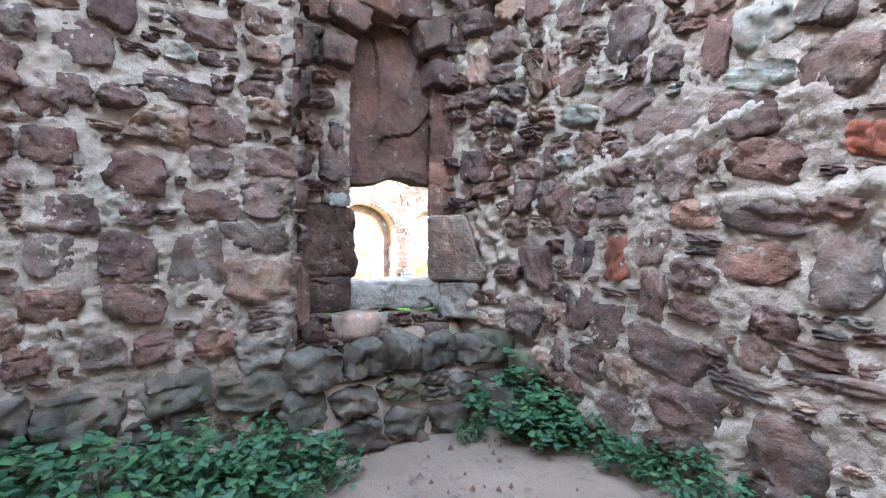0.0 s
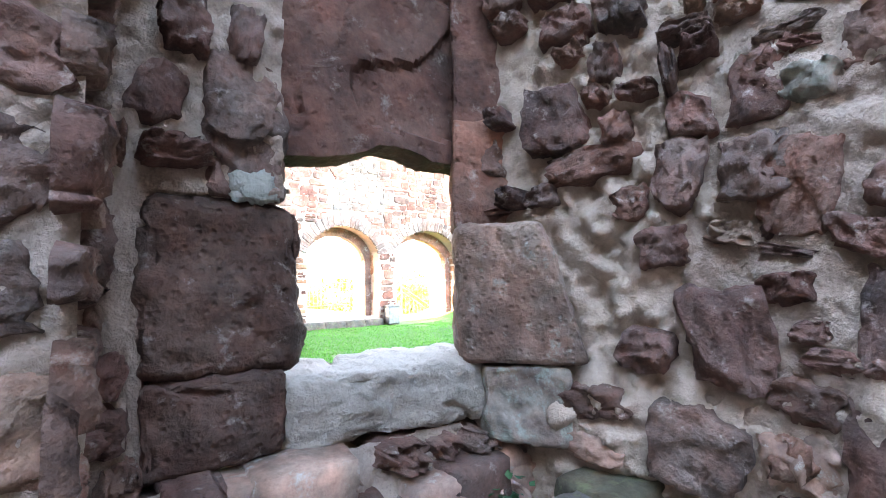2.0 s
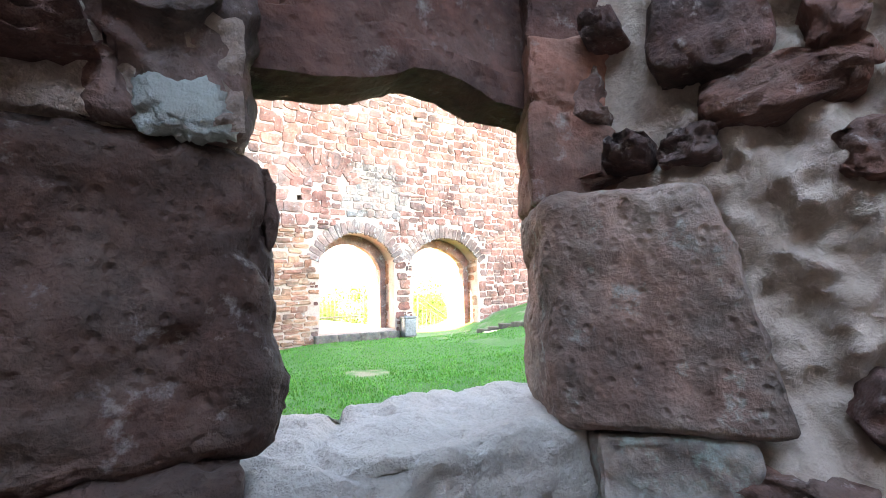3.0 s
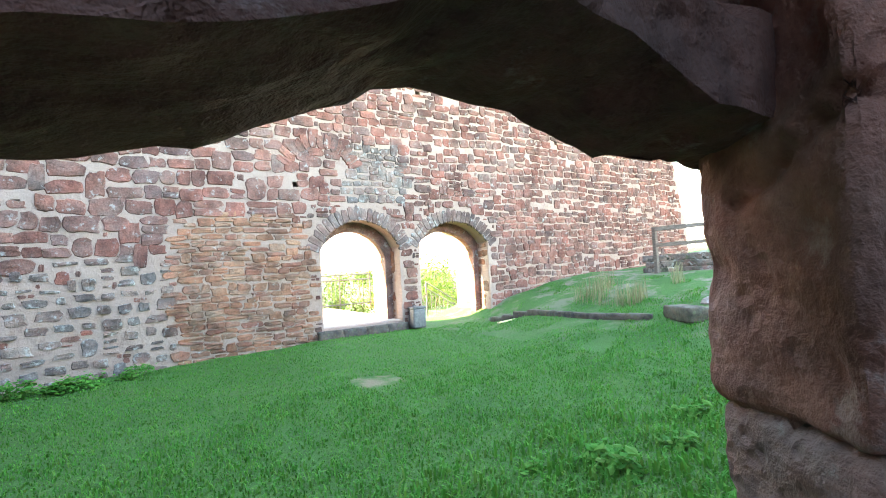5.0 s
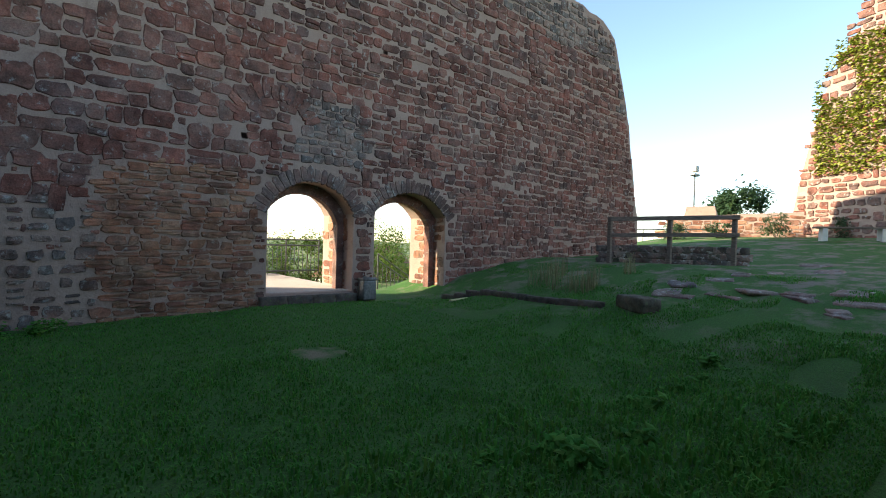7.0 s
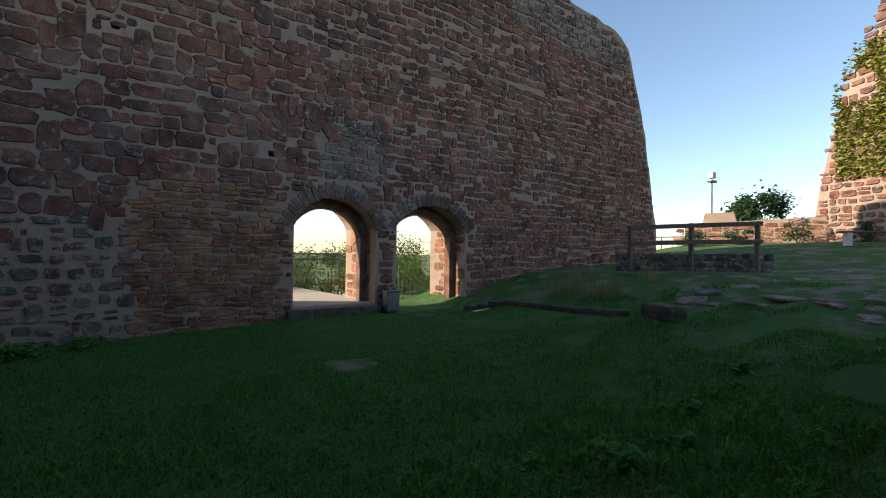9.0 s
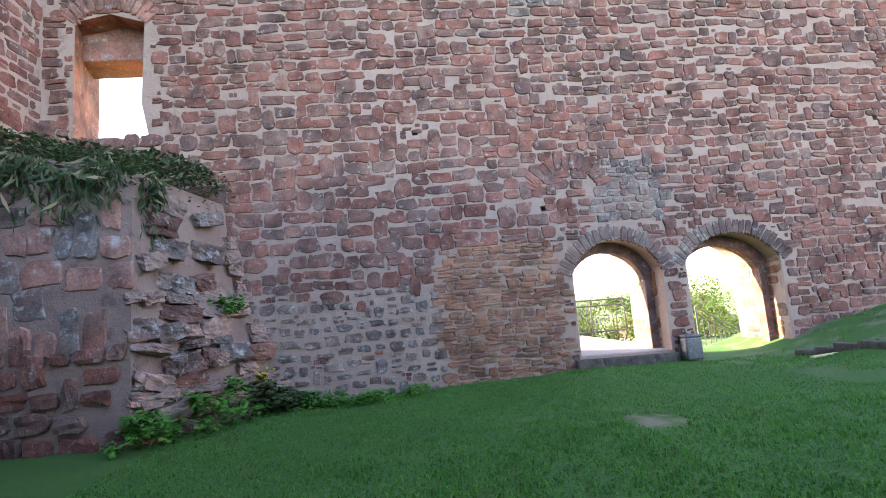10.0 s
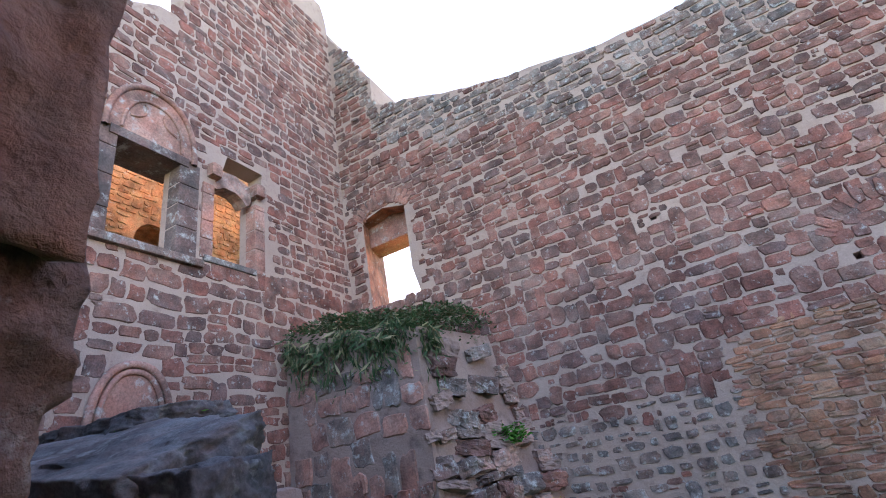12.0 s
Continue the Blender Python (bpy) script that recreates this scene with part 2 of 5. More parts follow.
M_BIN = k.color(k.ramp(k.noise(25, 4), (0.3, (0.10, 0.10, 0.105)), (0.7, (0.2, 0.2, 0.2)))).m
k = Mat("far_fields", 0.95)
M_FAR = k.color(k.ramp(k.noise(0.02, 6, 0.6), (0.35, (0.06, 0.10, 0.04)), (0.5, (0.12, 0.16, 0.06)), (0.65, (0.20, 0.19, 0.09)))).m
k = Mat("roof_tiles", 0.8)
M_ROOF = k.color(k.ramp(k.noise(8, 4), (0.3, (0.16, 0.08, 0.06)), (0.7, (0.24, 0.12, 0.09)))).m
k = Mat("house_render", 0.9)
M_HOUSE = k.color(k.ramp(k.noise(3, 4), (0.3, (0.5, 0.46, 0.4)), (0.7, (0.6, 0.56, 0.5)))).m
k = Mat("dark_glass", 0.1)
M_GLASS = k.color((0.03, 0.035, 0.04)).m


# ------------------------------------------------------------------ mesh helpers
def mesh_of(name, verts, faces, mat, smooth=True):
    me = bpy.data.meshes.new(name)
    me.from_pydata([tuple(v) for v in verts], [], faces)
    me.polygons.foreach_set("use_smooth", [smooth] * len(me.polygons))
    if mat:
        me.materials.append(mat)
    me.update()
    return me


def part(name, bm, material, parent, label="", smooth=False):
    me = bpy.data.meshes.new(name)
    bm.to_mesh(me)
    bm.free()
    me.polygons.foreach_set("use_smooth", [smooth] * len(me.polygons))
    me.materials.append(material)
    ob = new(name, me)
    ob.parent = parent
    if label:
        ob["label"] = label
    return ob


def thing(name, label, category, group="", kind="", at=(0, 0, 0)):
    e = new(name)
    e.location = at
    return tagged(e, label, category, group, kind)


def box_bm(size, bevel=0.0, at=(0, 0, 0), rot=(0, 0, 0)):
    bm = bmesh.new()
    bmesh.ops.create_cube(bm, size=1)
    bmesh.ops.scale(bm, vec=size, verts=bm.verts)
    if bevel:
        bmesh.ops.bevel(bm, geom=bm.edges[:], offset=bevel, segments=2, affect="EDGES", profile=0.6)
    bmesh.ops.transform(bm, matrix=pose(*at, *rot), verts=bm.verts)
    return bm


def tube_bm(p, q, r0, r1, n=8):
    p, q = Vector(p), Vector(q)
    bm = bmesh.new()
    bmesh.ops.create_cone(bm, cap_ends=True, segments=n, radius1=r0, radius2=r1, depth=(q - p).length)
    m = Matrix.Translation((p + q) / 2) @ (q - p).to_track_quat("Z", "Y").to_matrix().to_4x4()
    bmesh.ops.transform(bm, matrix=m, verts=bm.verts)
    return bm


def slab_bm(outer, holes, to_world, depth):
    """A wall: a flat outline with holes, in (u, v), extruded back by depth; to_world(u, v, d) places it."""
    bm = bmesh.new()
    loops = []
    for loop in [outer] + holes:
        vs = [bm.verts.new((u, v, 0)) for u, v in loop]
        loops.append(vs)
        for a, b in zip(vs, vs[1:] + vs[:1]):
            bm.edges.new((a, b))
    bmesh.ops.triangle_fill(bm, use_beauty=True, use_dissolve=False, edges=bm.edges[:], normal=(0, 0, 1))
    front = bm.faces[:]
    back = {v: bm.verts.new((v.co.x, v.co.y, depth)) for v in bm.verts[:]}
    for f in front:
        bm.faces.new([back[v] for v in reversed(f.verts)])
    for vs in loops:
        for a, b in zip(vs, vs[1:] + vs[:1]):
            bm.faces.new((a, b, back[b], back[a]))
    for v in bm.verts:
        v.co = to_world(*v.co)
    bmesh.ops.recalc_face_normals(bm, faces=bm.faces)
    return bm


def stone_shape(seed, n=4, m=4, rough=0.12):
    """Unit hewn stone: u, v in +-0.5, standing proud by 1 along +d, its rim sunk into the mortar."""
    rnd = random.Random(seed)
    off = Vector((rnd.random() * 50, rnd.random() * 50, seed))
    skew = [rnd.uniform(-0.09, 0.09) for _ in range(6)]
    verts, faces = [], []
    corner = {(a, b): rnd.uniform(0.04, 0.3) for a in (-1, 1) for b in (-1, 1)}

    def node(i, n):
        s = 2 * i / n - 1
        return s if abs(s) > 0.999 else s * 0.86 / (1 - 2 / n)
    for j in range(m + 1):
        for i in range(n + 1):
            s, t = node(i, n), node(j, m)
            cut = 1 - corner[(1 if s > 0 else -1, 1 if t > 0 else -1)] * (abs(s) * abs(t)) ** 2
            u = 0.5 * s * cut * (1 + skew[0] * t) + skew[1] * 0.5 * t
            v = 0.5 * t * cut * (1 + skew[2] * s) + skew[3] * 0.4 * s
            p = off + Vector((s * 1.3, t * 1.3, 0))
            w = noise.noise_vector(p) + noise.noise_vector(p * 2.7) * 0.45
            if n > 6:
                w += noise.noise_vector(p * 5.9) * 0.3
            u, v = u + w.x * rough * 0.55, v + w.y * rough * 0.55
            rim = max(abs(s), abs(t))
            chip = 0.0
            if n > 6:
                chip = 0.14 * noise.noise(p * 3.1) + 0.12 * noise.noise(p * 7.3) - 0.25 * max(0, noise.noise(p * 1.9) - 0.25) + 0.05 * noise.cell(p * 2.2)
            d = -0.5 if rim > 0.999 else 0.9 - 0.22 * rim ** 4 + 0.35 * w.z * rough / 0.16 + chip
            d += skew[4] * s * 2.2 + skew[5] * t * 2.2 if rim < 0.99 else 0
            verts.append((u, v, d))
    for j in range(m):
        for i in range(n):
            a = j * (n + 1) + i
            faces.append((a, a + 1, a + n + 2, a + n + 1))
    return np.array(verts), faces


COARSE = [stone_shape(s, 6, 5, 0.22) for s in range(24)]
FINE = [stone_shape(100 + s, 16, 12, 0.22) for s in range(24)]
SHARED = {}


def shared_mesh(kind, i, mat):
    key = (kind, i, mat.name)
    if key not in SHARED:
        v, f = (COARSE if kind == "coarse" else FINE)[i]
        SHARED[key] = mesh_of("hewn_stone", v, f, mat, kind == "fine")
    return SHARED[key]


def frame_of(origin, u, n):
    """The matrix from (u, v, d) on a wall face to the world: u along it, v up, d out of it."""
    u, n = Vector(u).normalized(), Vector(n).normalized()
    v = n.cross(u)
    return Matrix.Translation(origin) @ Matrix((u, v, n)).transposed().to_4x4()


def lay_stone(parent, face, u, v, w, h, proud, mat, rnd, kind="coarse", turn=0.0, name="stone"):
    """One stone as an object of its own."""
    i = rnd.randrange(len(COARSE) if kind == "coarse" else len(FINE))
    ob = new(name, shared_mesh(kind, i, mat))
    flip = 180 if rnd.random() < 0.5 else 0
    ob.matrix_world = face @ pose(u, v, 0, 0, 0, flip + turn) @ Matrix.Diagonal((w * 1.08, h * 1.08, proud, 1))
    ob.parent = parent
    return ob


def lay_rest(parent, face, stones, mat, seed, name="rubble"):
    """The many far stones, joined into one part."""
    rnd = random.Random(seed)
    vs, fs, k = [], [], 0
    for u, v, w, h, p in stones:
        bv, bf = COARSE[rnd.randrange(len(COARSE))]
        sg = -1 if rnd.random() < 0.5 else 1
        a = rnd.uniform(-0.09, 0.09)
        q = bv * (sg * w * 1.09, sg * h * 1.09, p)
        vs.append(np.stack([q[:, 0] * math.cos(a) - q[:, 1] * math.sin(a) + u, q[:, 0] * math.sin(a) + q[:, 1] * math.cos(a) + v, q[:, 2]], 1))
        fs.extend([tuple(x + k for x in f) for f in bf])
        k += len(bv)
    if not vs:
        return None
    allv = np.concatenate(vs)
    m = np.array(face)
    allv = allv @ m[:3, :3].T + m[:3, 3]
    ob = new(name, mesh_of(name, allv.tolist(), fs, mat, False))
    ob.parent = parent
    return tagged(ob, kind="stuff")


def courses(u0, u1, v0, v1, hs, ws, gap, seed, keep, wave=0.13):
    """Roughly coursed rubble over a rectangle: (u, v, w, h), where keep(u, v, w, h) allows. Some stones span two courses, some split."""
    rnd = random.Random(seed)
    out, v, taken = [], v0, []
    while v < v1:
        h = rnd.uniform(*hs)
        u = u0 - rnd.uniform(0, ws[1])
        ahead = []
        while u < u1:
            w = ws[0] + (ws[1] - ws[0]) * rnd.random() ** 1.25
            w *= 0.7 + 0.3 * h / hs[1]
            hit = [b for a, b in taken if a < u + w * 0.5 and b > u + 0.02]
            if hit:
                u = max(hit)
                continue
            dv = wave * noise.noise(Vector((u * 0.6, v * 0.5, seed))) + wave * 0.4 * noise.noise(Vector((u * 1.9, v * 0.8, seed)))
            hh = h * rnd.uniform(0.8, 1.06)
            r = rnd.random()
            if r < 0.12 and h > 0.75 * hs[1]:
                for q in (-0.25, 0.25):
                    c = (u + w / 2, v + h / 2 + dv + q * hh, w - gap, hh * 0.5 - gap * 0.7)
                    if keep(*c):
                        out.append(c)
            elif r < 0.26 and h < 0.8 * hs[1]:
                c = (u + w * 0.4, v + h * 0.85 + dv, w * 0.8 - gap, h * 1.7 - gap)
                if keep(*c):
                    out.append(c)
                ahead.append((u, u + w * 0.8))
                w *= 0.8
            else:
                c = (u + w / 2, v + h / 2 + dv + rnd.uniform(-0.07, 0.07) * h, w - gap * rnd.uniform(0.7, 1.5), hh - gap * rnd.uniform(0.7, 1.4))
                if keep(*c):
                    out.append(c)
            u += w
        v += h
        taken = ahead
    return out


def gaps(stones, u0, u1, v0, v1, hs, ws, seed, keep, cell=0.04):
    """Small pinning stones for the holes that the courses leave."""
    full = set()
    for u, v, w, h in stones:
        for i in range(int((u - w / 2) / cell), int((u + w / 2) / cell) + 1):
            for j in range(int((v - h / 2) / cell), int((v + h / 2) / cell) + 1):
                full.add((i, j))

    def free(u, v, w, h):
        cells = [(i, j) for i in range(int((u - w / 2) / cell), int((u + w / 2) / cell) + 1) for j in range(int((v - h / 2) / cell), int((v + h / 2) / cell) + 1)]
        return keep(u, v, w, h) and sum(c in full for c in cells) < 0.25 * len(cells)
    return courses(u0, u1, v0, v1, hs, ws, 0.012, seed, free, 0.0)


def sheet(name, face, fn, u0, u1, v0, v1, step, mat, parent, keep=None):
    """A mortar face with real relief: d = fn(u, v)."""
    nu, nv = max(2, int((u1 - u0) / step)), max(2, int((v1 - v0) / step))
    vs, fs = [], []
    for j in range(nv + 1):
        for i in range(nu + 1):
            u, v = u0 + (u1 - u0) * i / nu, v0 + (v1 - v0) * j / nv
            vs.append(face @ Vector((u, v, fn(u, v))))
    for j in range(nv):
        for i in range(nu):
            if keep and not keep(u0 + (u1 - u0) * (i + 0.5) / nu, v0 + (v1 - v0) * (j + 0.5) / nv):
                continue
            a = j * (nu + 1) + i
            fs.append((a, a + 1, a + nu + 2, a + nu + 1))
    ob = new(name, mesh_of(name, vs, fs, mat, True))
    ob.parent = parent
    return ob


def lumps(amp, scale, seed):
    def fn(u, v):
        p = Vector((u * scale, v * scale, seed))
        return amp * (noise.noise(p) + 0.55 * noise.noise(p * 2.3) + 0.4 * noise.noise(p * 5.1) + 0.25 * noise.noise(p * 11))
    return fn


def daub(amp, scale, seed):
    """Rough lime mortar: broad swells, clotted lumps and small pits."""
    def fn(u, v):
        p = Vector((u * scale, v * scale, seed))
        d = 0.8 * noise.noise(p) + 0.6 * abs(noise.noise(p * 2.2)) + 0.45 * noise.noise(p * 4.7) + 0.35 * noise.noise(p * 9.5) + 0.22 * noise.noise(p * 19)
        return amp * (d - 0.9 * max(0, noise.noise(p * 3.3 + Vector((9, 4, 2))) - 0.28))
    return fn


def rock_bm(size, seed, rough=0.16, cuts=3, square=0.75):
    """A rough block: a cube, subdivided, rounded and knocked about; its base at z = 0."""
    bm = bmesh.new()
    bmesh.ops.create_cube(bm, size=2)
    bmesh.ops.subdivide_edges(bm, edges=bm.edges[:], cuts=2 ** cuts - 1, use_grid_fill=True)
    off = Vector((seed * 7.3, seed * 3.1, seed))
    mean = (size[0] * size[1] * size[2]) ** (1 / 3)
    for v in bm.verts:
        c = v.co.copy()
        e = Vector((c.x * size[0], c.y * size[1], c.z * size[2])) / mean
        r = c.normalized() * 1.25
        c = c.lerp(r, 1 - square)
        q = e + noise.noise_vector(e * 1.3 + off) * 0.25
        n = noise.noise(e * 1.1 + off) * 0.8 + noise.noise(e * 2.7 + off) * 0.45 + noise.noise(e * 6 + off) * 0.3 + noise.noise(e * 13 + off) * 0.16 + noise.noise(e * 27 + off) * 0.08 + 0.5 * noise.cell(q * 1.7 + off) - 0.6 * max(0, noise.noise(e * 1.8 - off) - 0.2)
        c += c.normalized() * n * rough
        v.co = Vector((c.x * size[0] / 2, c.y * size[1] / 2, (c.z + 1) * size[2] / 2))
    return bm


def leaf_cloud(points, size, seed, droop=0.3, long=1.0, up=0.0, wide=0.5):
    """Many small folded leaves at the points: verts and faces."""
    rnd = random.Random(seed)
    vs, fs = [], []
    for p in points:
        a, s = rnd.uniform(0, 6.283), size * rnd.uniform(0.6, 1.3)
        tilt = rnd.uniform(-0.9, 0.5) * droop + up
        d = Vector((math.cos(a) * math.cos(tilt), math.sin(a) * math.cos(tilt), math.sin(tilt)))
        side = Vector((-math.sin(a), math.cos(a), rnd.uniform(-0.5, 0.5))).normalized()
        nrm = d.cross(side)
        k = len(vs)
        p = Vector(p)
        vs += [p, p + d * s * long * 0.5 + side * s * wide * 0.55 - nrm * s * 0.08, p + d * s * long, p + d * s * long * 0.5 - side * s * wide * 0.55 - nrm * s * 0.08,
               p + d * s * long * 0.5 + nrm * s * 0.06]
        fs += [(k, k + 1, k + 4), (k + 1, k + 2, k + 4), (k + 2, k + 3, k + 4), (k + 3, k, k + 4)]
    return vs, fs


def leaves_part(name, vs, fs, mat, parent, kind=""):
    ob = new(name, mesh_of(name, vs, fs, mat, False))
    ob.parent = parent
    return tagged(ob, kind=kind)


def blades(points, height, seed, lean=0.5, width=0.006):
    rnd = random.Random(seed)
    vs, fs = [], []
    for p in points:
        a, h = rnd.uniform(0, 6.283), height * rnd.uniform(0.45, 1.3)
        l = rnd.uniform(0.1, 1.0) * lean * h
        dx, dy = math.cos(a) * l, math.sin(a) * l
        sx, sy = -math.sin(a) * width, math.cos(a) * width
        x, y, z = p
        k = len(vs)
        vs += [(x - sx, y - sy, z), (x + sx, y + sy, z), (x + dx * 0.35 + sx * 0.8, y + dy * 0.35 + sy * 0.8, z + h * 0.6),
               (x + dx * 0.35 - sx * 0.8, y + dy * 0.35 - sy * 0.8, z + h * 0.6), (x + dx, y + dy, z + h * (1 - 0.3 * lean))]
        fs += [(k, k + 1, k + 2, k + 3), (k + 3, k + 2, k + 4)]
    return vs, fs


# ------------------------------------------------------------------ ground
def smooth01(x):
    x = max(0.0, min(1.0, x))
    return x * x * (3 - 2 * x)


KERB = ((6.3, 8.05), (6.52, 4.75))


def ground_z(x, y):
    """Height of the courtyard lawn, the terrace edge and the land beyond."""
    z = 1.0 * smooth01((x - 3.6) / 7.0) + 1.0 * smooth01((x - 10.5) / 13)
    z -= 0.08 * smooth01((1.5 - x) / 4)
    z -= 0.35 * smooth01((x - 4.0) / 4) * smooth01((y - 6.8) / 1.6) * (1 - smooth01((x - 6.3) / 1.2))
    z += 0.11 * math.exp(-((x - 3.1) / 1.7) ** 2) * smooth01((y - 6.3) / 2.2)
    if y > 10.4:
        z = z * (1 - smooth01((y - 10.4) / 1.5)) + 0.0
        z -= 9.0 * smooth01((y - 13.5) / 22)
    far = math.hypot(x, y)
    if far > 30:
        z -= 6 * smooth01((far - 32) / 40) * (1 if y < 13 else 0.2)
        z += 14 * smooth01((far - 180) / 700) * (0.55 + 0.6 * noise.noise(Vector((x * 0.002, y * 0.002, 3))))
    if -9 < x < 14 and -3 < y < 10:
        z += 0.035 * noise.noise(Vector((x * 0.8, y * 0.8, 1))) + 0.015 * noise.noise(Vector((x * 3, y * 3, 5)))
    if y < 0.2:
        z = z * smooth01(1 + (y - 0.2) / 0.15)
        if y < 0.05 and far < 8:
            z = -0.03
    return z


def build_ground():
    def axis(near0, near1, step, far):
        a = [near0 + i * step for i in range(int((near1 - near0) / step) + 1)]
        d, lo, hi = step, near0, near1
        while hi < far:
            d *= 1.28
            lo, hi = lo - d, hi + d
            a = [lo] + a + [hi]
        return a
    xs, ys = axis(-8, 16, 0.25, 2400), axis(-3, 14, 0.25, 2400)
    vs = [(x, y, ground_z(x, y)) for y in ys for x in xs]
    n = len(xs)
    fs, far = [], []
    for j in range(len(ys) - 1):
        for i in range(n - 1):
            fs.append((j * n + i, j * n + i + 1, (j + 1) * n + i + 1, (j + 1) * n + i))
            far.append(1 if math.hypot(xs[i], ys[j]) > 40 else 0)
    me = mesh_of("ground", vs, fs, M_LAWN)
    me.materials.append(M_FAR)
    me.polygons.foreach_set("material_index", far)
    tagged(new("ground", me), "shaded castle courtyard lawn with worn patches and open country beyond", "ground", kind="structure")


build_ground()
floor = thing("floor", "trodden reddish soil floor of the ruined chamber", "floor", kind="structure")
up = frame_of((0, 0, 0), (1, 0, 0), (0, 0, 1))
sheet("soil", up, lumps(0.018, 3.5, 4), -4.2, 0.62, -4.6, -0.16, 0.04, M_SOIL, floor)

rnd = random.Random(14)
pv, pf = [], []
for i in range(260):
    x, y, r = rnd.uniform(-1.9, 0.5), rnd.uniform(-2.2, -0.3), rnd.uniform(0.004, 0.016)
    k_ = len(pv)
    pv += [(x + r * rnd.uniform(0.7, 1.4) * math.cos(a), y + r * rnd.uniform(0.7, 1.4) * math.sin(a), rnd.uniform(0.0, 0.005)) for a in (0, 1.3, 2.5, 3.8, 5.0)] + [(x, y, 0.014 + r * 0.8)]
    pf += [(k_ + q, k_ + (q + 1) % 5, k_ + 5) for q in range(5)]
tagged(new("pebbles", mesh_of("pebbles", pv, pf, M_RED_I, False)), "small reddish stone chips on the soil floor", "stones", kind="stuff")

# ------------------------------------------------------------------ far courtyard wall
Y_N, T_N = 8.99, 1.43
F_N = frame_of((0, Y_N, 0), (1, 0, 0), (0, -1, 0))


def ragged(points, step, amp, seed):
    rnd = random.Random(seed)
    out = []
    for (a, b), (c, d) in zip(points, points[1:]):
        n = max(1, int(math.hypot(c - a, d - b) / step))
        for i in range(n):
            f = i / n
            out.append((a + (c - a) * f + rnd.uniform(-amp, amp) * 0.5, b + (d - b) * f + rnd.uniform(-amp, amp)))
    return out + [points[-1]]


def arch_points(x0, x1, zb, zs, zc, n=12):
    """A segmental arch over an opening, from its left foot round to its right foot."""
    w, r = (x1 - x0) / 2, zc - zs
    rad = (w * w + r * r) / (2 * r)
    a0 = math.asin(min(1, w / rad))
    cx, cz = (x0 + x1) / 2, zc - rad
    return [(x0, zb)] + [(cx + rad * math.sin(-a0 + 2 * a0 * i / n), cz + rad * math.cos(-a0 + 2 * a0 * i / n)) for i in range(n + 1)] + [(x1, zb)]


ARCHES = ((2.73, 4.46, 0.30, 1.86, 2.43), (4.95, 6.86, 0.0, 1.93, 2.43))
TOP_N = [(15.7, -0.6), (15.45, 2.4), (14.75, 5.4), (13.7, 8.1), (13.0, 8.45), (10.5, 8.75), (3.4, 8.88), (1.85, 8.8), (0.7, 8.74), (-0.45, 8.9), (-1.7, 9.2),
         (-3.1, 9.6), (-5.44, 10.5), (-5.46, 11.4), (-5.75, 12.0), (-6.2, 12.8), (-6.76, 14.2), (-8.0, 14.4)]


def top_n(x):
    for (a, b), (c, d) in zip(TOP_N[1:], TOP_N[2:]):
        if c <= x <= a and a > c:
            return b + (d - b) * (x - a) / (c - a)
    return -1


def to_n(u, v, d):
    if d > 0 and -6.3 < u < -6.1 and 4.7 < v < 7.4:
        u -= 0.45
    return Vector((u, Y_N + d, v))


wall_north = thing("wall_north", "tall coursed red sandstone rubble wall with two arched gateways", "wall", kind="structure")
outer = [(-8.0, -0.6)] + [(15.7, -0.6)] + ragged(TOP_N, 0.35, 0.07, 2)[1:]
PUTLOGS = ((-0.035, 4.71), (5.1, 5.3), (-1.72, 2.62), (2.3, 3.1), (9.4, 4.6))
NOTCH = [(-6.2, 4.85), (-6.22, 7.15), (-5.6, 7.3), (-4.98, 7.12), (-5.0, 6.2), (-5.02, 5.5), (-4.88, 4.85)]
part("masonry", slab_bm(outer, [arch_points(*a) for a in ARCHES] + [NOTCH] + [[(x - 0.05, z - 0.05), (x - 0.06, z + 0.05), (x + 0.06, z + 0.06), (x + 0.05, z - 0.05)] for x, z in PUTLOGS], to_n, T_N), M_MORTAR, wall_north)
core = wall_north.children[0].data
# Embrasure reveal faces in tan stone: its orange bounced glow put into the colour.
core.materials.append(M_TAN)
for p in core.polygons:
    if p.center.y > 9.05 and -6.8 < p.center.x < -4.8 and 4.6 < p.center.z < 7.4:
        p.material_index = 1
for x, z in PUTLOGS:
    part("putlog_plug", box_bm((0.4, 0.2, 0.4), 0, (x, Y_N + 0.7, z)), M_BROKEN, wall_north)


def in_arch(u, v, w, h, ring=0.3):
    for x0, x1, zb, zs, zc in ARCHES:
        if u + w / 2 > x0 and u - w / 2 < x1 and v - h / 2 < zs:
            return True
        wd, r = (x1 - x0) / 2, zc - zs
        rad = (wd * wd + r * r) / (2 * r)
        cx, cz = (x0 + x1) / 2, zc - rad
        if v > zs - 0.1 and abs(u - cx) < wd + ring and math.hypot(u - cx, v - cz) < rad + ring + h * 0.3:
            return True
    return False


def region_n(u, v):
    u += 0.35 * noise.noise(Vector((u * 0.9, v * 0.9, 8)))
    v += 0.25 * noise.noise(Vector((u * 0.9, v * 0.9, 18)))
    if 3.2 < u < 4.7 and 2.9 < v < 4.0:
        return "patch"
    if 0.15 < u < 2.9 and v < 2.5:
        return "thin"
    if u < 0.15 and v < 1.75:
        return "pebbly"
    if u < 2.6 and v < 5.7:
        return "big"
    if v < 2.8:
        return "low"
    return "top" if v > 5.7 else "mid"


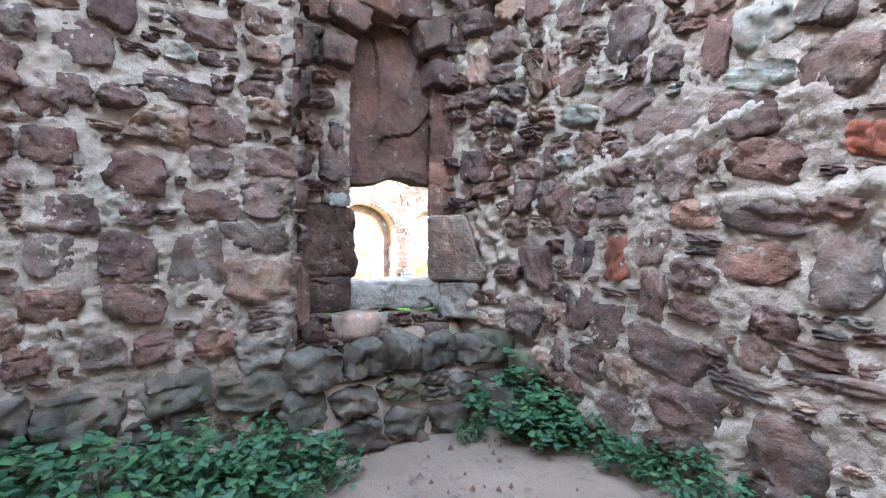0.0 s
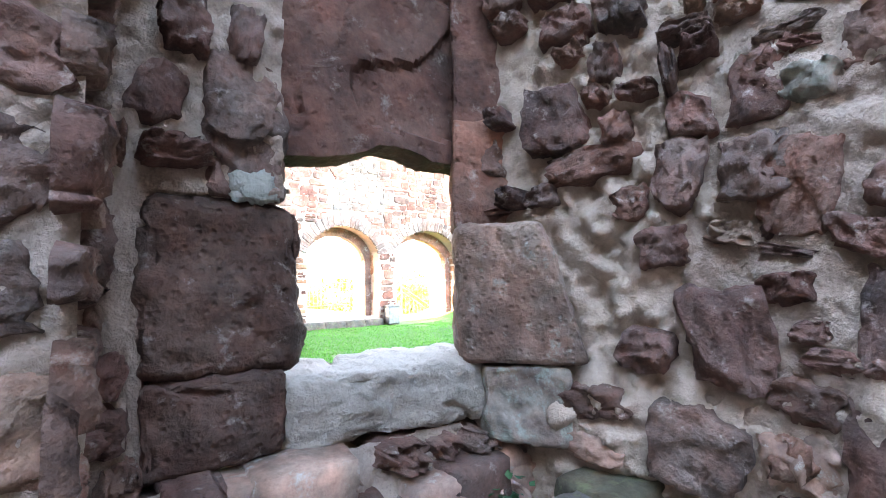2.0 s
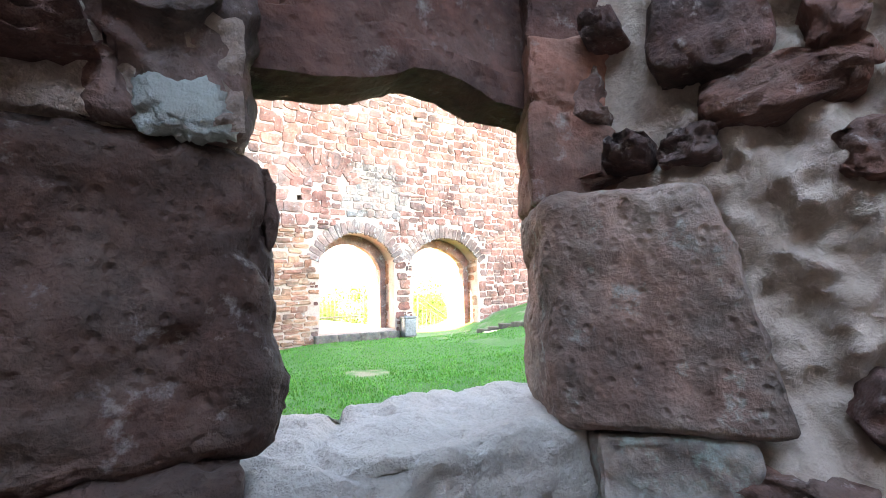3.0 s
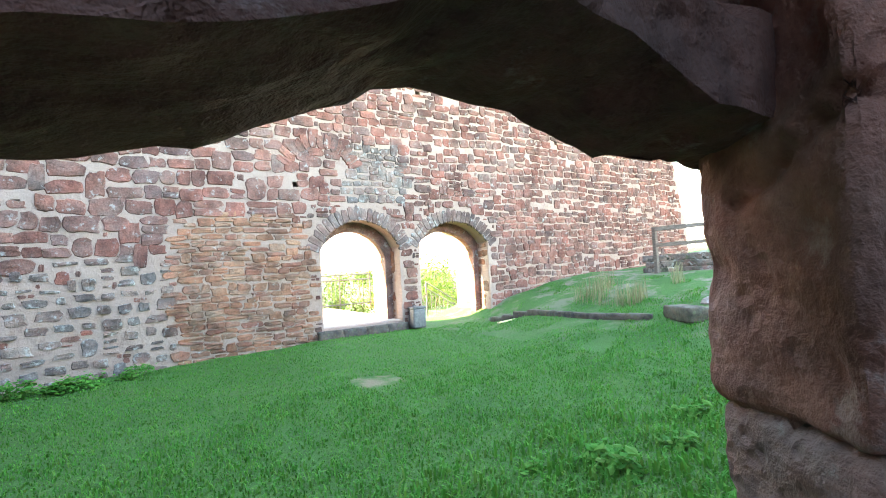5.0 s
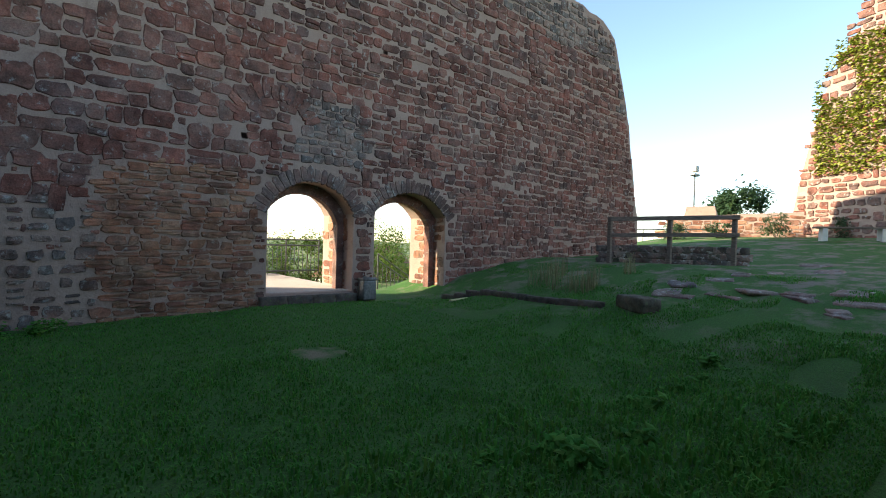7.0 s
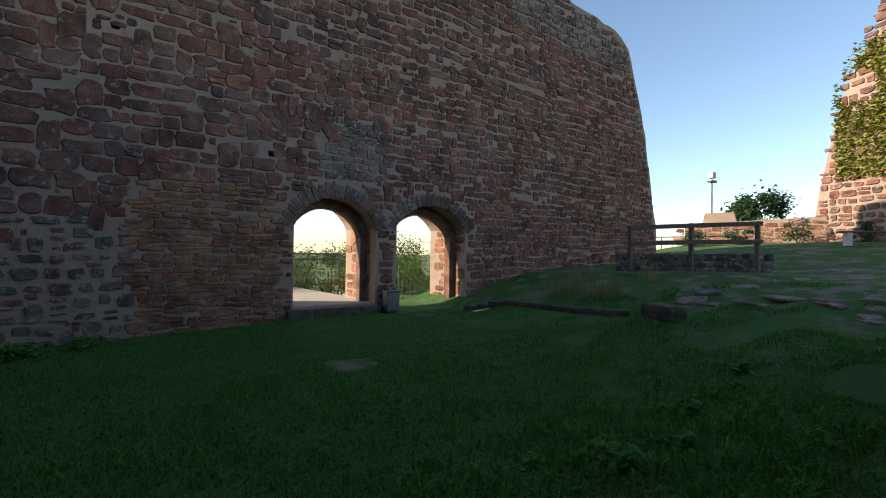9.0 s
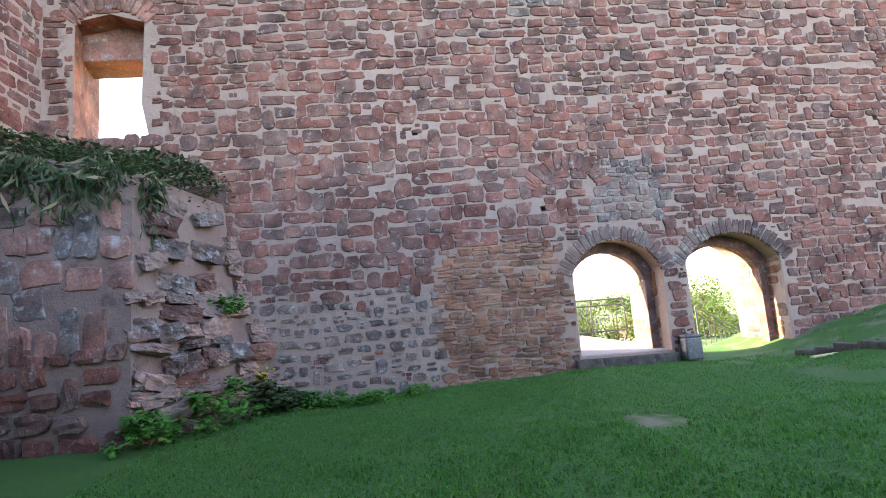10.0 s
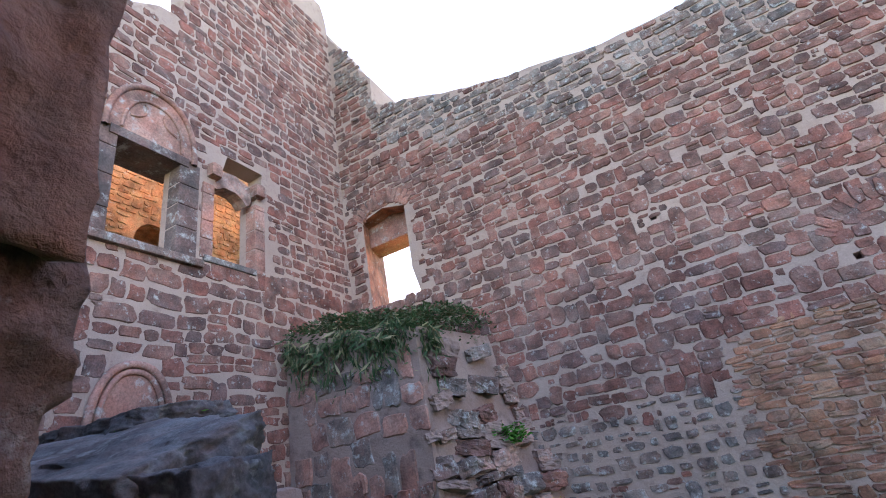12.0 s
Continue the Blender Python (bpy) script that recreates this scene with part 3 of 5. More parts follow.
def end_n(v):
    return float(np.interp(v, (-0.6, 2.4, 5.4, 8.1, 8.5), (15.7, 15.45, 14.75, 13.7, 13.0))) - 0.02


def keep_n(zone):
    def keep(u, v, w, h):
        if region_n(u, v) != zone or in_arch(u, v, w, h):
            return False
        if v + h / 2 > top_n(u) - 0.02 or v < -0.25 or u < -6.72 or u + w / 2 > end_n(v):
            return False
        if any(abs(u - x) < w / 2 + 0.03 and abs(v - z) < h / 2 + 0.03 for x, z in PUTLOGS):
            return False
        return not (-6.2 < u + w / 2 and u - w / 2 < -4.9 and 4.8 < v < 7.25)
    return keep


ZONES = {"thin": ((0.085, 0.13), (0.2, 0.42), 0.012, M_TAN_I, M_TAN, (0.0, 3.2, -0.3, 3.0)),
         "pebbly": ((0.15, 0.24), (0.2, 0.42), 0.075, M_GREY_I, M_GREY, (-6.8, 0.8, -0.3, 2.3)),
         "big": ((0.17, 0.30), (0.22, 0.54), 0.012, M_RED_I, M_RED, (-6.8, 3.2, 1.2, 6.2)),
         "low": ((0.13, 0.22), (0.2, 0.42), 0.016, M_RED_I, M_RED, (2.4, 15.6, -0.2, 3.2)),
         "mid": ((0.14, 0.22), (0.2, 0.46), 0.016, M_RED_I, M_RED, (2.2, 15.6, 2.4, 6.2)),
         "patch": ((0.13, 0.2), (0.2, 0.38), 0.012, M_GREY_I, M_GREY, (2.8, 5.1, 2.6, 4.4)),
         "top": ((0.15, 0.25), (0.24, 0.55), 0.018, M_RED_I, M_RED, (-6.8, 15.6, 5.2, 13.4))}
rnd = random.Random(5)
single_n, all_n = [], []
for zi, (zone, (hs, ws, gap, mi, ms, r)) in enumerate(ZONES.items()):
    st = courses(*r, hs, ws, gap, 30 + zi, keep_n(zone))
    all_n += st
    near = [s for s in st if -1.4 < s[0] < 7.4 and s[1] < 3.4 and s[2] * s[3] > 0.028][:60]
    chosen = set(near)
    single_n += [(s, ms) for s in near]
    rest = [s for s in st if s not in chosen]
    if zone == "top":
        high = [s for s in rest if s[1] > top_n(s[0]) - 1.35 + 0.9 * noise.noise(Vector((s[0] * 0.7, s[1], 2)))]
        hs_ = set(high)
        rest = [s for s in rest if s not in hs_]
        lay_rest(wall_north, F_N, [(*s, rnd.uniform(0.015, 0.045)) for s in high], M_GREY_I, 70, "weathered_rubble")
    lay_rest(wall_north, F_N, [(*s, rnd.uniform(0.016, 0.042)) for s in rest], mi, 50 + zi)

any_n = lambda u, v, w, h: any(keep_n(z)(u, v, w, h) for z in ZONES)
pins = gaps(all_n, -6.7, 15.4, -0.2, 10.4, (0.11, 0.17), (0.12, 0.3), 77, any_n)
lay_rest(wall_north, F_N, [(*s, rnd.uniform(0.012, 0.03)) for s in pins], M_RED_I, 78, "pinning_stones")
# small stones where two kinds of masonry meet
in_n = lambda u, v: any(keep_n(z)(u, v, 0.03, 0.03) for z in ZONES)
seam = lambda u, v, w, h: all(in_n(u + a * w / 2, v + b * h / 2) for a, b in ((-1, -1), (1, -1), (1, 1), (-1, 1)))
pins += gaps(all_n + pins, -6.7, 7.5, -0.2, 6.6, (0.09, 0.14), (0.1, 0.24), 79, seam)
lay_rest(wall_north, F_N, [(*s, rnd.uniform(0.012, 0.026)) for s in gaps(all_n + pins, -6.7, 7.5, -0.2, 6.6, (0.06, 0.1), (0.07, 0.16), 76, seam)] + [(*s, 0.02) for s in pins if seam(*s) and not any_n(*s)], M_RED_I, 75, "seam_stones")


mz = daub(0.011, 3.2, 40)
sheet("mortar_face", F_N, lambda u, v: mz(u, v) - 0.002, -6.7, 15.4, -0.3, 9.4, 0.05, M_MORTAR, wall_north,
      lambda u, v: not in_arch(u, v, 0.06, 0.06, 0.04) and v < top_n(u) - 0.1 and u < end_n(v) - 0.1 and not (-6.25 < u < -4.85 and 4.8 < v < 7.4) and all(math.hypot(u - x, v - z) > 0.12 for x, z in PUTLOGS))


def ring_stones(parent, face, x0, x1, zs, zc, size, mat, seed, proud=0.05):
    rnd = random.Random(seed)
    w, r = (x1 - x0) / 2, zc - zs
    rad = (w * w + r * r) / (2 * r)
    a0 = math.asin(min(1, w / rad)) + 0.1
    cx, cz = (x0 + x1) / 2, zc - rad
    n = int(2 * a0 * rad / 0.115)
    for i in range(n):
        a = -a0 + 2 * a0 * (i + 0.5) / n
        s = size * rnd.uniform(0.88, 1.1)
        q = rad + s / 2 - 0.01
        lay_stone(parent, face, cx + q * math.sin(a), cz + q * math.cos(a), 2 * a0 * (rad + s / 2) / n - 0.012, s, proud * rnd.uniform(0.7, 1.2), mat, rnd, turn=-math.degrees(a), name="voussoir")


for i, (x0, x1, zb, zs, zc) in enumerate(ARCHES):
    ring_stones(wall_north, F_N, x0, x1, zs, zc, 0.29, M_TRIM_G, 9 + i, 0.025)
# relieving arch of upright stones beside the patch, and the embrasure's head
ring_stones(wall_north, F_N, 2.2, 3.4, 3.5, 3.85, 0.3, M_RED, 21, 0.04)
ring_stones(wall_north, F_N, -6.15, -5.0, 7.15, 7.38, 0.4, M_TRIM, 22, 0.05)
part("embrasure_lintel", box_bm((1.9, 0.7, 0.9), 0.04, (-5.75, 9.75, 7.05)), M_TRIM, wall_north)
# reveals of the gateways, coursed blocks
for x0, x1, zb, zs, zc in ARCHES:
    for x, n in ((x0, 1), (x1, -1)):
        f = frame_of((x, 0, 0), (0, n, 0), (n, 0, 0))
        for u, v, w, h in courses(Y_N if n > 0 else -Y_N - T_N, Y_N + T_N if n > 0 else -Y_N, zb, zs - 0.05, (0.15, 0.24), (0.3, 0.55), 0.02, int(x * 10),
                                  lambda u, v, w, h: Y_N + 0.02 < abs(u) - w / 2 and abs(u) + w / 2 < Y_N + T_N and v + h / 2 < zs + 0.05):
            lay_stone(wall_north, f, u, v, w, h, rnd.uniform(0.01, 0.025), M_TAN, rnd, name="jamb_stone")

# inner order of each gateway, set back behind a rebate
for x0, x1, zb, zs, zc in ARCHES:
    ring = arch_points(x0 - 0.02, x1 + 0.02, zb, zs, zc + 0.03) + arch_points(x0 + 0.04, x1 - 0.15, zb, zs - 0.22, zc - 0.2)[::-1]
    part("inner_arch", slab_bm(ring, [], lambda u, v, d: Vector((u, Y_N + 0.42 + d, v)), 0.2), M_RED, wall_north, "set-back inner arch of smooth sandstone")

# ------------------------------------------------------------------ west building wall with the traceried windows
X_W = -6.76
F_W = frame_of((X_W, 0, 0), (0, 1, 0), (1, 0, 0))
wall_west = thing("wall_west", "high red sandstone house wall with gothic window openings", "wall", kind="structure")
TOP_W = [(9.0, -0.6), (9.0, 14.4), (8.75, 15.2), (7.0, 15.4), (4.42, 14.2), (4.38, 10.3), (3.95, 10.2), (3.1, 9.5), (0.3, 9.3)]
outer = [(0.3, -0.6)] + ragged(TOP_W, 0.4, 0.06, 4)
W1 = [(3.54, 5.1), (3.54, 6.95), (4.57, 6.95), (4.57, 5.1)]
W2 = [(5.22, 5.25), (5.2, 6.7), (5.4, 7.1), (5.5, 7.5), (6.35, 7.5), (6.3, 7.1), (6.15, 6.7), (6.15, 5.25)]
part("masonry", slab_bm(outer, [W1, W2], lambda u, v, d: Vector((X_W - d, u, v)), 0.42), M_MORTAR, wall_west)


def keep_w(u, v, w, h):
    if v + h / 2 > (9.9 if u < 4.3 else 14.2) or u - w / 2 < 0.5 or u + w / 2 > 8.98:
        return False
    a, b = u - w / 2, u + w / 2
    if b > 3.15 and a < 4.95 and 4.95 < v < 7.0:
        return False
    if 3.2 < u < 4.9 and 6.9 < v < 8.2 and abs(u - 4.05) < 0.95 * (8.25 - v) / 1.3 + 0.1:
        return False
    if b > 5.1 and a < 6.45 and 5.15 < v < 7.6:
        return False
    return not (abs(u - 4.15) < 0.6 and v < 3.0) and not (abs(u - 4.15) < 0.45 and v < 3.4)


st = courses(0.4, 9.0, -0.3, 4.9, (0.2, 0.32), (0.25, 0.6), 0.03, 81, keep_w)
lay_rest(wall_west, F_W, [(*s, rnd.uniform(0.008, 0.026)) for s in st], M_RED_I, 82)
all_w = list(st)
st = courses(0.4, 9.0, 4.9, 14.6, (0.16, 0.27), (0.22, 0.55), 0.03, 83, keep_w)
all_w += st
for s in [s for s in st if 2.8 < s[0] < 7.0 and s[1] < 8.6][:90]:
    lay_stone(wall_west, F_W, *s, rnd.uniform(0.008, 0.026), M_RED, rnd)
    st.remove(s)
lay_rest(wall_west, F_W, [(*s, rnd.uniform(0.008, 0.026)) for s in st], M_RED_I, 84)
pins = gaps(all_w, 0.5, 8.95, -0.2, 13.8, (0.1, 0.16), (0.1, 0.26), 85, keep_w)
lay_rest(wall_west, F_W, [(*s, rnd.uniform(0.008, 0.02)) for s in pins], M_RED_I, 86, "pinning_stones")


def pointed(cx, half, zs, za, n=9):
    """Half-outline points of a pointed arch, left foot to right foot."""
    pts = []
    for i in range(n + 1):
        f = i / n
        pts.append((cx - half * math.cos(f * math.pi / 2) ** 0.85, zs + (za - zs) * math.sin(f * math.pi / 2) ** 0.9))
    return pts + [(2 * cx - x, z) for x, z in reversed(pts[:-1])]


def curve_tube(name, pts, r, mat, parent, res=2):
    cu = bpy.data.curves.new(name, "CURVE")
    cu.dimensions, cu.bevel_depth, cu.bevel_resolution = "3D", r, res
    sp = cu.splines.new("POLY")
    sp.points.add(len(pts) - 1)
    for p, q in zip(sp.points, pts):
        p.co = (*q, 1)
    tmp = bpy.data.objects.new(name, cu)
    me = bpy.data.meshes.new_from_object(tmp)
    bpy.data.objects.remove(tmp)
    bpy.data.curves.remove(cu)
    me.materials.clear()
    me.materials.append(mat)
    ob = new(name, me)
    ob.parent = parent
    return ob


window_1 = thing("window_1", "glassless gothic window with a pointed tracery head", "window", kind="structure")
part("tympanum", slab_bm(pointed(4.055, 0.72, 6.95, 8.0), [], lambda u, v, d: Vector((X_W + 0.05 - d, u, v)), 0.3), M_TRIM, window_1)
curve_tube("hood_mould", [(X_W + 0.05, u, v) for u, v in pointed(4.055, 0.74, 6.9, 8.02)], 0.055, M_TRIM, window_1)
curve_tube("tracery", [(X_W + 0.055, u, v) for u, v in pointed(4.055, 0.5, 7.0, 7.75)], 0.028, M_TRIM, window_1)
for sg in (-1, 1):
    curve_tube("foil", [(X_W + 0.055, 4.055 + sg * (0.5 - 0.36 * math.sin(a)), 7.32 - 0.25 * math.cos(a) + 0.22) for a in np.linspace(0.3, 2.0, 8)], 0.022, M_TRIM, window_1)
part("lintel", box_bm((0.75, 1.3, 0.17), 0.01, (X_W - 0.32, 4.055, 6.9)), M_TRIM_G, window_1, "dark flat stone lintel")
rr = random.Random(3)
for y, z0, z1 in ((3.36, 5.05, 6.95), (4.75, 5.05, 6.95)):
    z = z0
    while z < z1 - 0.1:
        h = min(rr.uniform(0.4, 0.7), z1 - z)
        part("jamb_block", box_bm((0.3, 0.372, h - 0.012), 0.02, (X_W - 0.125, y, z + h / 2)), M_TRIM_G, window_1)
        z += h
part("sill", box_bm((0.8, 1.9, 0.14), 0.03, (X_W - 0.3, 4.1, 5.05)), M_GREY, window_1)
window_2 = thing("window_2", "narrow glassless gothic light with a broken shouldered head", "window", kind="structure")
for y, z0, z1 in ((5.12, 5.2, 6.7), (6.26, 5.2, 6.7)):
    z = z0
    while z < z1 - 0.1:
        h = min(rr.uniform(0.3, 0.55), z1 - z)
        part("jamb_block", box_bm((0.28, 0.232, h - 0.01), 0.02, (X_W - 0.11, y, z + h / 2)), M_TRIM, window_2)
        z += h
part("head", slab_bm([(5.25, 6.72), (5.3, 7.15), (5.75, 7.2), (6.15, 7.05), (6.1, 6.7), (6.0, 6.62), (5.9, 6.74), (5.75, 6.82), (5.5, 6.82), (5.36, 6.72)], [],
                     lambda u, v, d: Vector((X_W - 0.06 - d, u, v)), 0.3), M_PINK, window_2, "pale broken arched head")
for y in (5.2, 6.2):
    part("corbel", rock_bm((0.3, 0.22, 0.26), int(y * 10), 0.12, 2), M_TRIM, window_2).location = (X_W, y, 6.85)
part("sill", box_bm((0.7, 1.1, 0.12), 0.03, (X_W - 0.3, 5.62, 5.2)), M_GREY, window_2)
door_1 = thing("door_1", "walled-up pointed doorway with a moulded sandstone head", "doorway", kind="structure")
part("infill", slab_bm([(3.75, 0.4)] + pointed(4.15, 0.4, 2.45, 3.2) + [(4.55, 0.4)], [], lambda u, v, d: Vector((X_W + 0.02 - d, u, v)), 0.2), M_TRIM, door_1)
for k_, r_ in ((0.42, 0.04), (0.52, 0.055)):
    curve_tube("moulding", [(X_W + 0.03, 4.15 - k_, 0.2)] + [(X_W + 0.03, u, v) for u, v in pointed(4.15, k_, 2.4, 3.22 + (k_ - 0.42))] + [(X_W + 0.03, 4.15 + k_, 0.2)], r_, M_TRIM, door_1)

# the roofless room behind those windows
wall_room = thing("wall_room", "tan rubble walls of a roofless room, bounced sunlight in their colour", "wall", kind="structure")
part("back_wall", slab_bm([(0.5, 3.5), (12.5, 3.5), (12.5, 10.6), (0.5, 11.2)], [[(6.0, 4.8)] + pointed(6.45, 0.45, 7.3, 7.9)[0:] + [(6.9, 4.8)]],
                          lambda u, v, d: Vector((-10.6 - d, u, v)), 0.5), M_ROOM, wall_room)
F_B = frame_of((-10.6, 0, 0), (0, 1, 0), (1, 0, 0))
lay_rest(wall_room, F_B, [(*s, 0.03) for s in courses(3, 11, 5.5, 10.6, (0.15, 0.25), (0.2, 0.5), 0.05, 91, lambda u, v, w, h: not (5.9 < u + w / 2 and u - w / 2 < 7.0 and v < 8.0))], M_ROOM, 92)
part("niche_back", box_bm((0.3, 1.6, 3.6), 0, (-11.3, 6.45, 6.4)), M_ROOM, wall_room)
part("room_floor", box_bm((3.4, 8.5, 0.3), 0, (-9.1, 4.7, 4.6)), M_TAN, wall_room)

# ------------------------------------------------------------------ ruined block in the courtyard corner
block = thing("ruined_pier", "broken masonry pier in the corner, overgrown on top", "ruin")
P_X, P_Y = -3.95, 6.85
part("core", slab_bm([(-6.8, -0.4), (P_X, -0.4), (P_X, 3.4), (-4.4, 3.6), (-5.4, 3.8), (-6.8, 4.1)], [], lambda u, v, d: Vector((u, P_Y + d, v)), Y_N - P_Y - 0.01), M_BROKEN, block)
F_P = frame_of((0, P_Y, 0), (1, 0, 0), (0, -1, 0))
for u, v, w, h in courses(-6.75, P_X, -0.2, 1.1, (0.22, 0.36), (0.3, 0.6), 0.05, 95, lambda u, v, w, h: u + w / 2 < P_X + 0.02 and u - w / 2 > -6.76):
    lay_stone(block, F_P, u, v, w, h, rnd.uniform(0.04, 0.1), M_RED, rnd)
for u, v, w, h in courses(-6.75, P_X, 1.1, 3.5, (0.3, 0.5), (0.3, 0.7), 0.03, 96, lambda u, v, w, h: u + w / 2 < P_X + 0.02 and u - w / 2 > -6.76 and v < 3.3):
    lay_stone(block, F_P, u, v, w, h, rnd.uniform(0.01, 0.05), M_GREY if rnd.random() < 0.3 else M_TRIM, rnd)


def flank_edge(z):
    """How far the broken flank reaches along the wall at that height."""
    return float(np.interp(z, (0, 1.0, 2.0, 3.5), (-2.6, -2.95, -3.4, -3.55)))


def flank_out(x, z):
    """How far it stands out from the wall."""
    f = max(0.0, min(1.0, (flank_edge(z) - x) / (flank_edge(z) - P_X)))
    return 0.04 + (Y_N - P_Y - 0.06) * f


fl = daub(0.11, 2.2, 44)
sheet("broken_core", F_N, lambda u, v: flank_out(u, v) - 0.12 + fl(u, v) * smooth01((flank_edge(v) - u) / 0.3), -4.0, -2.5, -0.3, 3.5, 0.04, M_BROKEN, block, lambda u, v: u < flank_edge(v) + 0.1)
z = -0.1
while z < 3.2:
    h = rnd.uniform(0.16, 0.34)
    x = P_X + rnd.uniform(-0.15, 0.05)
    while x < flank_edge(z) - 0.05:
        w = rnd.uniform(0.1, 0.26)
        if rnd.random() < 0.8:
            ob = part("fallen_stone", rock_bm((w * 2.2, 0.36, h * rnd.uniform(0.6, 1.0)), 40 + int(z * 31 + x * 17), 0.26, 3, 0.85), rnd.choice((M_BROKEN, M_RED, M_GREY, M_PINK)), block)
            ob.location = (x + w / 2, Y_N - flank_out(x + w / 2, z) + 0.13 + rnd.uniform(-0.05, 0.06), z)
            ob.rotation_euler = (rnd.uniform(-0.25, 0.25), rnd.uniform(-0.25, 0.25), 1.0 + rnd.uniform(-0.4, 0.4))
        x += w * 0.9
    z += h * 0.9

# ------------------------------------------------------------------ the chamber with the small window
Y_I, X_R, Z_T = -0.17, 0.55, 3.3
wall_south = thing("wall_south", "thick rubble wall with a deep niche and a small window slit", "wall", kind="structure")
flat = lambda u, v, d: Vector((u, d, v))
# left mass, niche wall with the tall slit, top and outer skin
part("masonry", box_bm((7.2, 0.38, 4.9), 0, (-4.42, 0.045, 1.85)), M_MORTAR_IN, wall_south)
SLIT = [(-0.70, 0.62), (-0.70, 1.28), (-0.40, 1.3), (-0.42, 2.2), (-0.36, 2.42), (-0.14, 2.5), (0.1, 2.42), (0.22, 2.3), (0.23, 1.3), (0.23, 0.62)]
part("niche_masonry", slab_bm([(-0.84, -0.6), (0.8, -0.6), (0.8, 4.3), (-0.84, 4.3)], [SLIT], lambda u, v, d: Vector((u + (0.5 * d if 0.05 < u < 0.3 else 0), 0.13 + d, v)), 0.14), M_MORTAR_IN, wall_south)
part("outer_masonry", box_bm((6.0, 1.2, 4.9), 0, (3.8, -0.365, 1.85)), M_MORTAR, wall_south)
wall_east = thing("wall_east", "rough brown sandstone wall with wide pale mortar joints", "wall", kind="structure")
part("masonry", box_bm((0.5, 4.6, 4.9), 0, (X_R + 0.29, -2.9, 1.85)), M_MORTAR_IN, wall_east)
wall_back = thing("wall_back", "plain rubble walls closing the chamber behind", "wall", kind="structure")
part("masonry", box_bm((6.0, 0.5, 4.9), 0, (-1.8, -4.9, 1.85)), M_MORTAR_IN, wall_back)
part("side_masonry", box_bm((0.5, 5.0, 4.9), 0, (-4.4, -2.5, 1.85)), M_MORTAR_IN, wall_back)

# Added slab out of view; it cuts sky light on the upper front wall.
ceiling = thing("ceiling", "unseen slab added over the chamber front to dim the wall tops", "ceiling", kind="structure")
part("masonry", slab_bm(ragged([(-4.4, -0.85), (0.9, -0.75)], 0.3, 0.12, 31) + [(0.9, 0.24), (-4.4, 0.24)], [], lambda u, v, d: Vector((u, v, 3.32 + d)), 0.5), M_MORTAR_IN, ceiling)

F_S = frame_of((0, Y_I, 0), (1, 0, 0), (0, -1, 0))
F_E = frame_of((X_R, 0, 0), (0, -1, 0), (-1, 0, 0))
F_NI = frame_of((0, 0.12, 0), (1, 0, 0), (0, -1, 0))
sw = daub(0.034, 5.5, 1)
sheet("mortar", F_S, lambda u, v: sw(u, v) + 0.022, -2.3, -0.8, -0.1, Z_T, 0.012, M_MORTAR_IN, wall_south)
ez = daub(0.036, 5.5, 2)


def ridge(u, v):
    """Height of the thick smeared mortar bands on the east wall."""
    a = 1.385 + 0.165 * (u - 0.75) + 0.02 * noise.noise(Vector((u * 5, 0, 0)))
    b = 1.235 + 0.04 * math.sin(u * 3)
    k = max(0, 1 - abs(v - a) / 0.055) * smooth01((u - 0.7) / 0.1) * smooth01((1.95 - u) / 0.1)
    return max(k, max(0, 1 - abs(v - b) / 0.05) * smooth01((u - 1.45) / 0.1) * smooth01((2.6 - u) / 0.2))


sheet("mortar", F_E, lambda u, v: ez(u, v) + 0.022 + 0.035 * ridge(u, v) ** 0.6, 0.45, 2.9, -0.1, Z_T, 0.012, M_MORTAR_IN, wall_east)
in_slit = lambda u, v: -0.40 < u < 0.18 and 0.7 < v < 2.45
nz = daub(0.04, 6, 3)
sheet("mortar", F_NI, lambda u, v: nz(u, v) + 0.10 * smooth01((0.85 - v) / 0.4), -0.84, 0.45, 0.2, Z_T, 0.014, M_MORTAR_IN, wall_south, lambda u, v: not in_slit(u, v) and not (-0.73 < u < 0.45 and 0.65 < v < 1.3) and not (u > 0.13 and v < 2.4))
# left reveal of the niche and the splayed right side
F_L = frame_of((-0.81, 0, 0), (0, 1, 0), (1, 0, 0))
sheet("reveal", F_L, lumps(0.03, 6, 5), Y_I - 0.02, 0.16, 0.2, Z_T, 0.03, M_MORTAR_IN, wall_south)
SP0, SP1 = Vector((0.24, 0.12, 0)), Vector((0.60, -0.68, 0))
sp_u = (SP1 - SP0).normalized()
F_SP = frame_of(SP0, sp_u, Vector((sp_u.y, -sp_u.x, 0)))
SPL = (SP1 - SP0).length
sz = daub(0.085, 3.6, 7)
sheet("splay", F_SP, lambda u, v: (sz(u, v) - 0.01) * smooth01((u - 0.02) / 0.25) - 0.05 * (1 - smooth01(u / 0.25)), -0.06, SPL + 0.04, 0.1, Z_T, 0.013, M_PLASTER, wall_south)

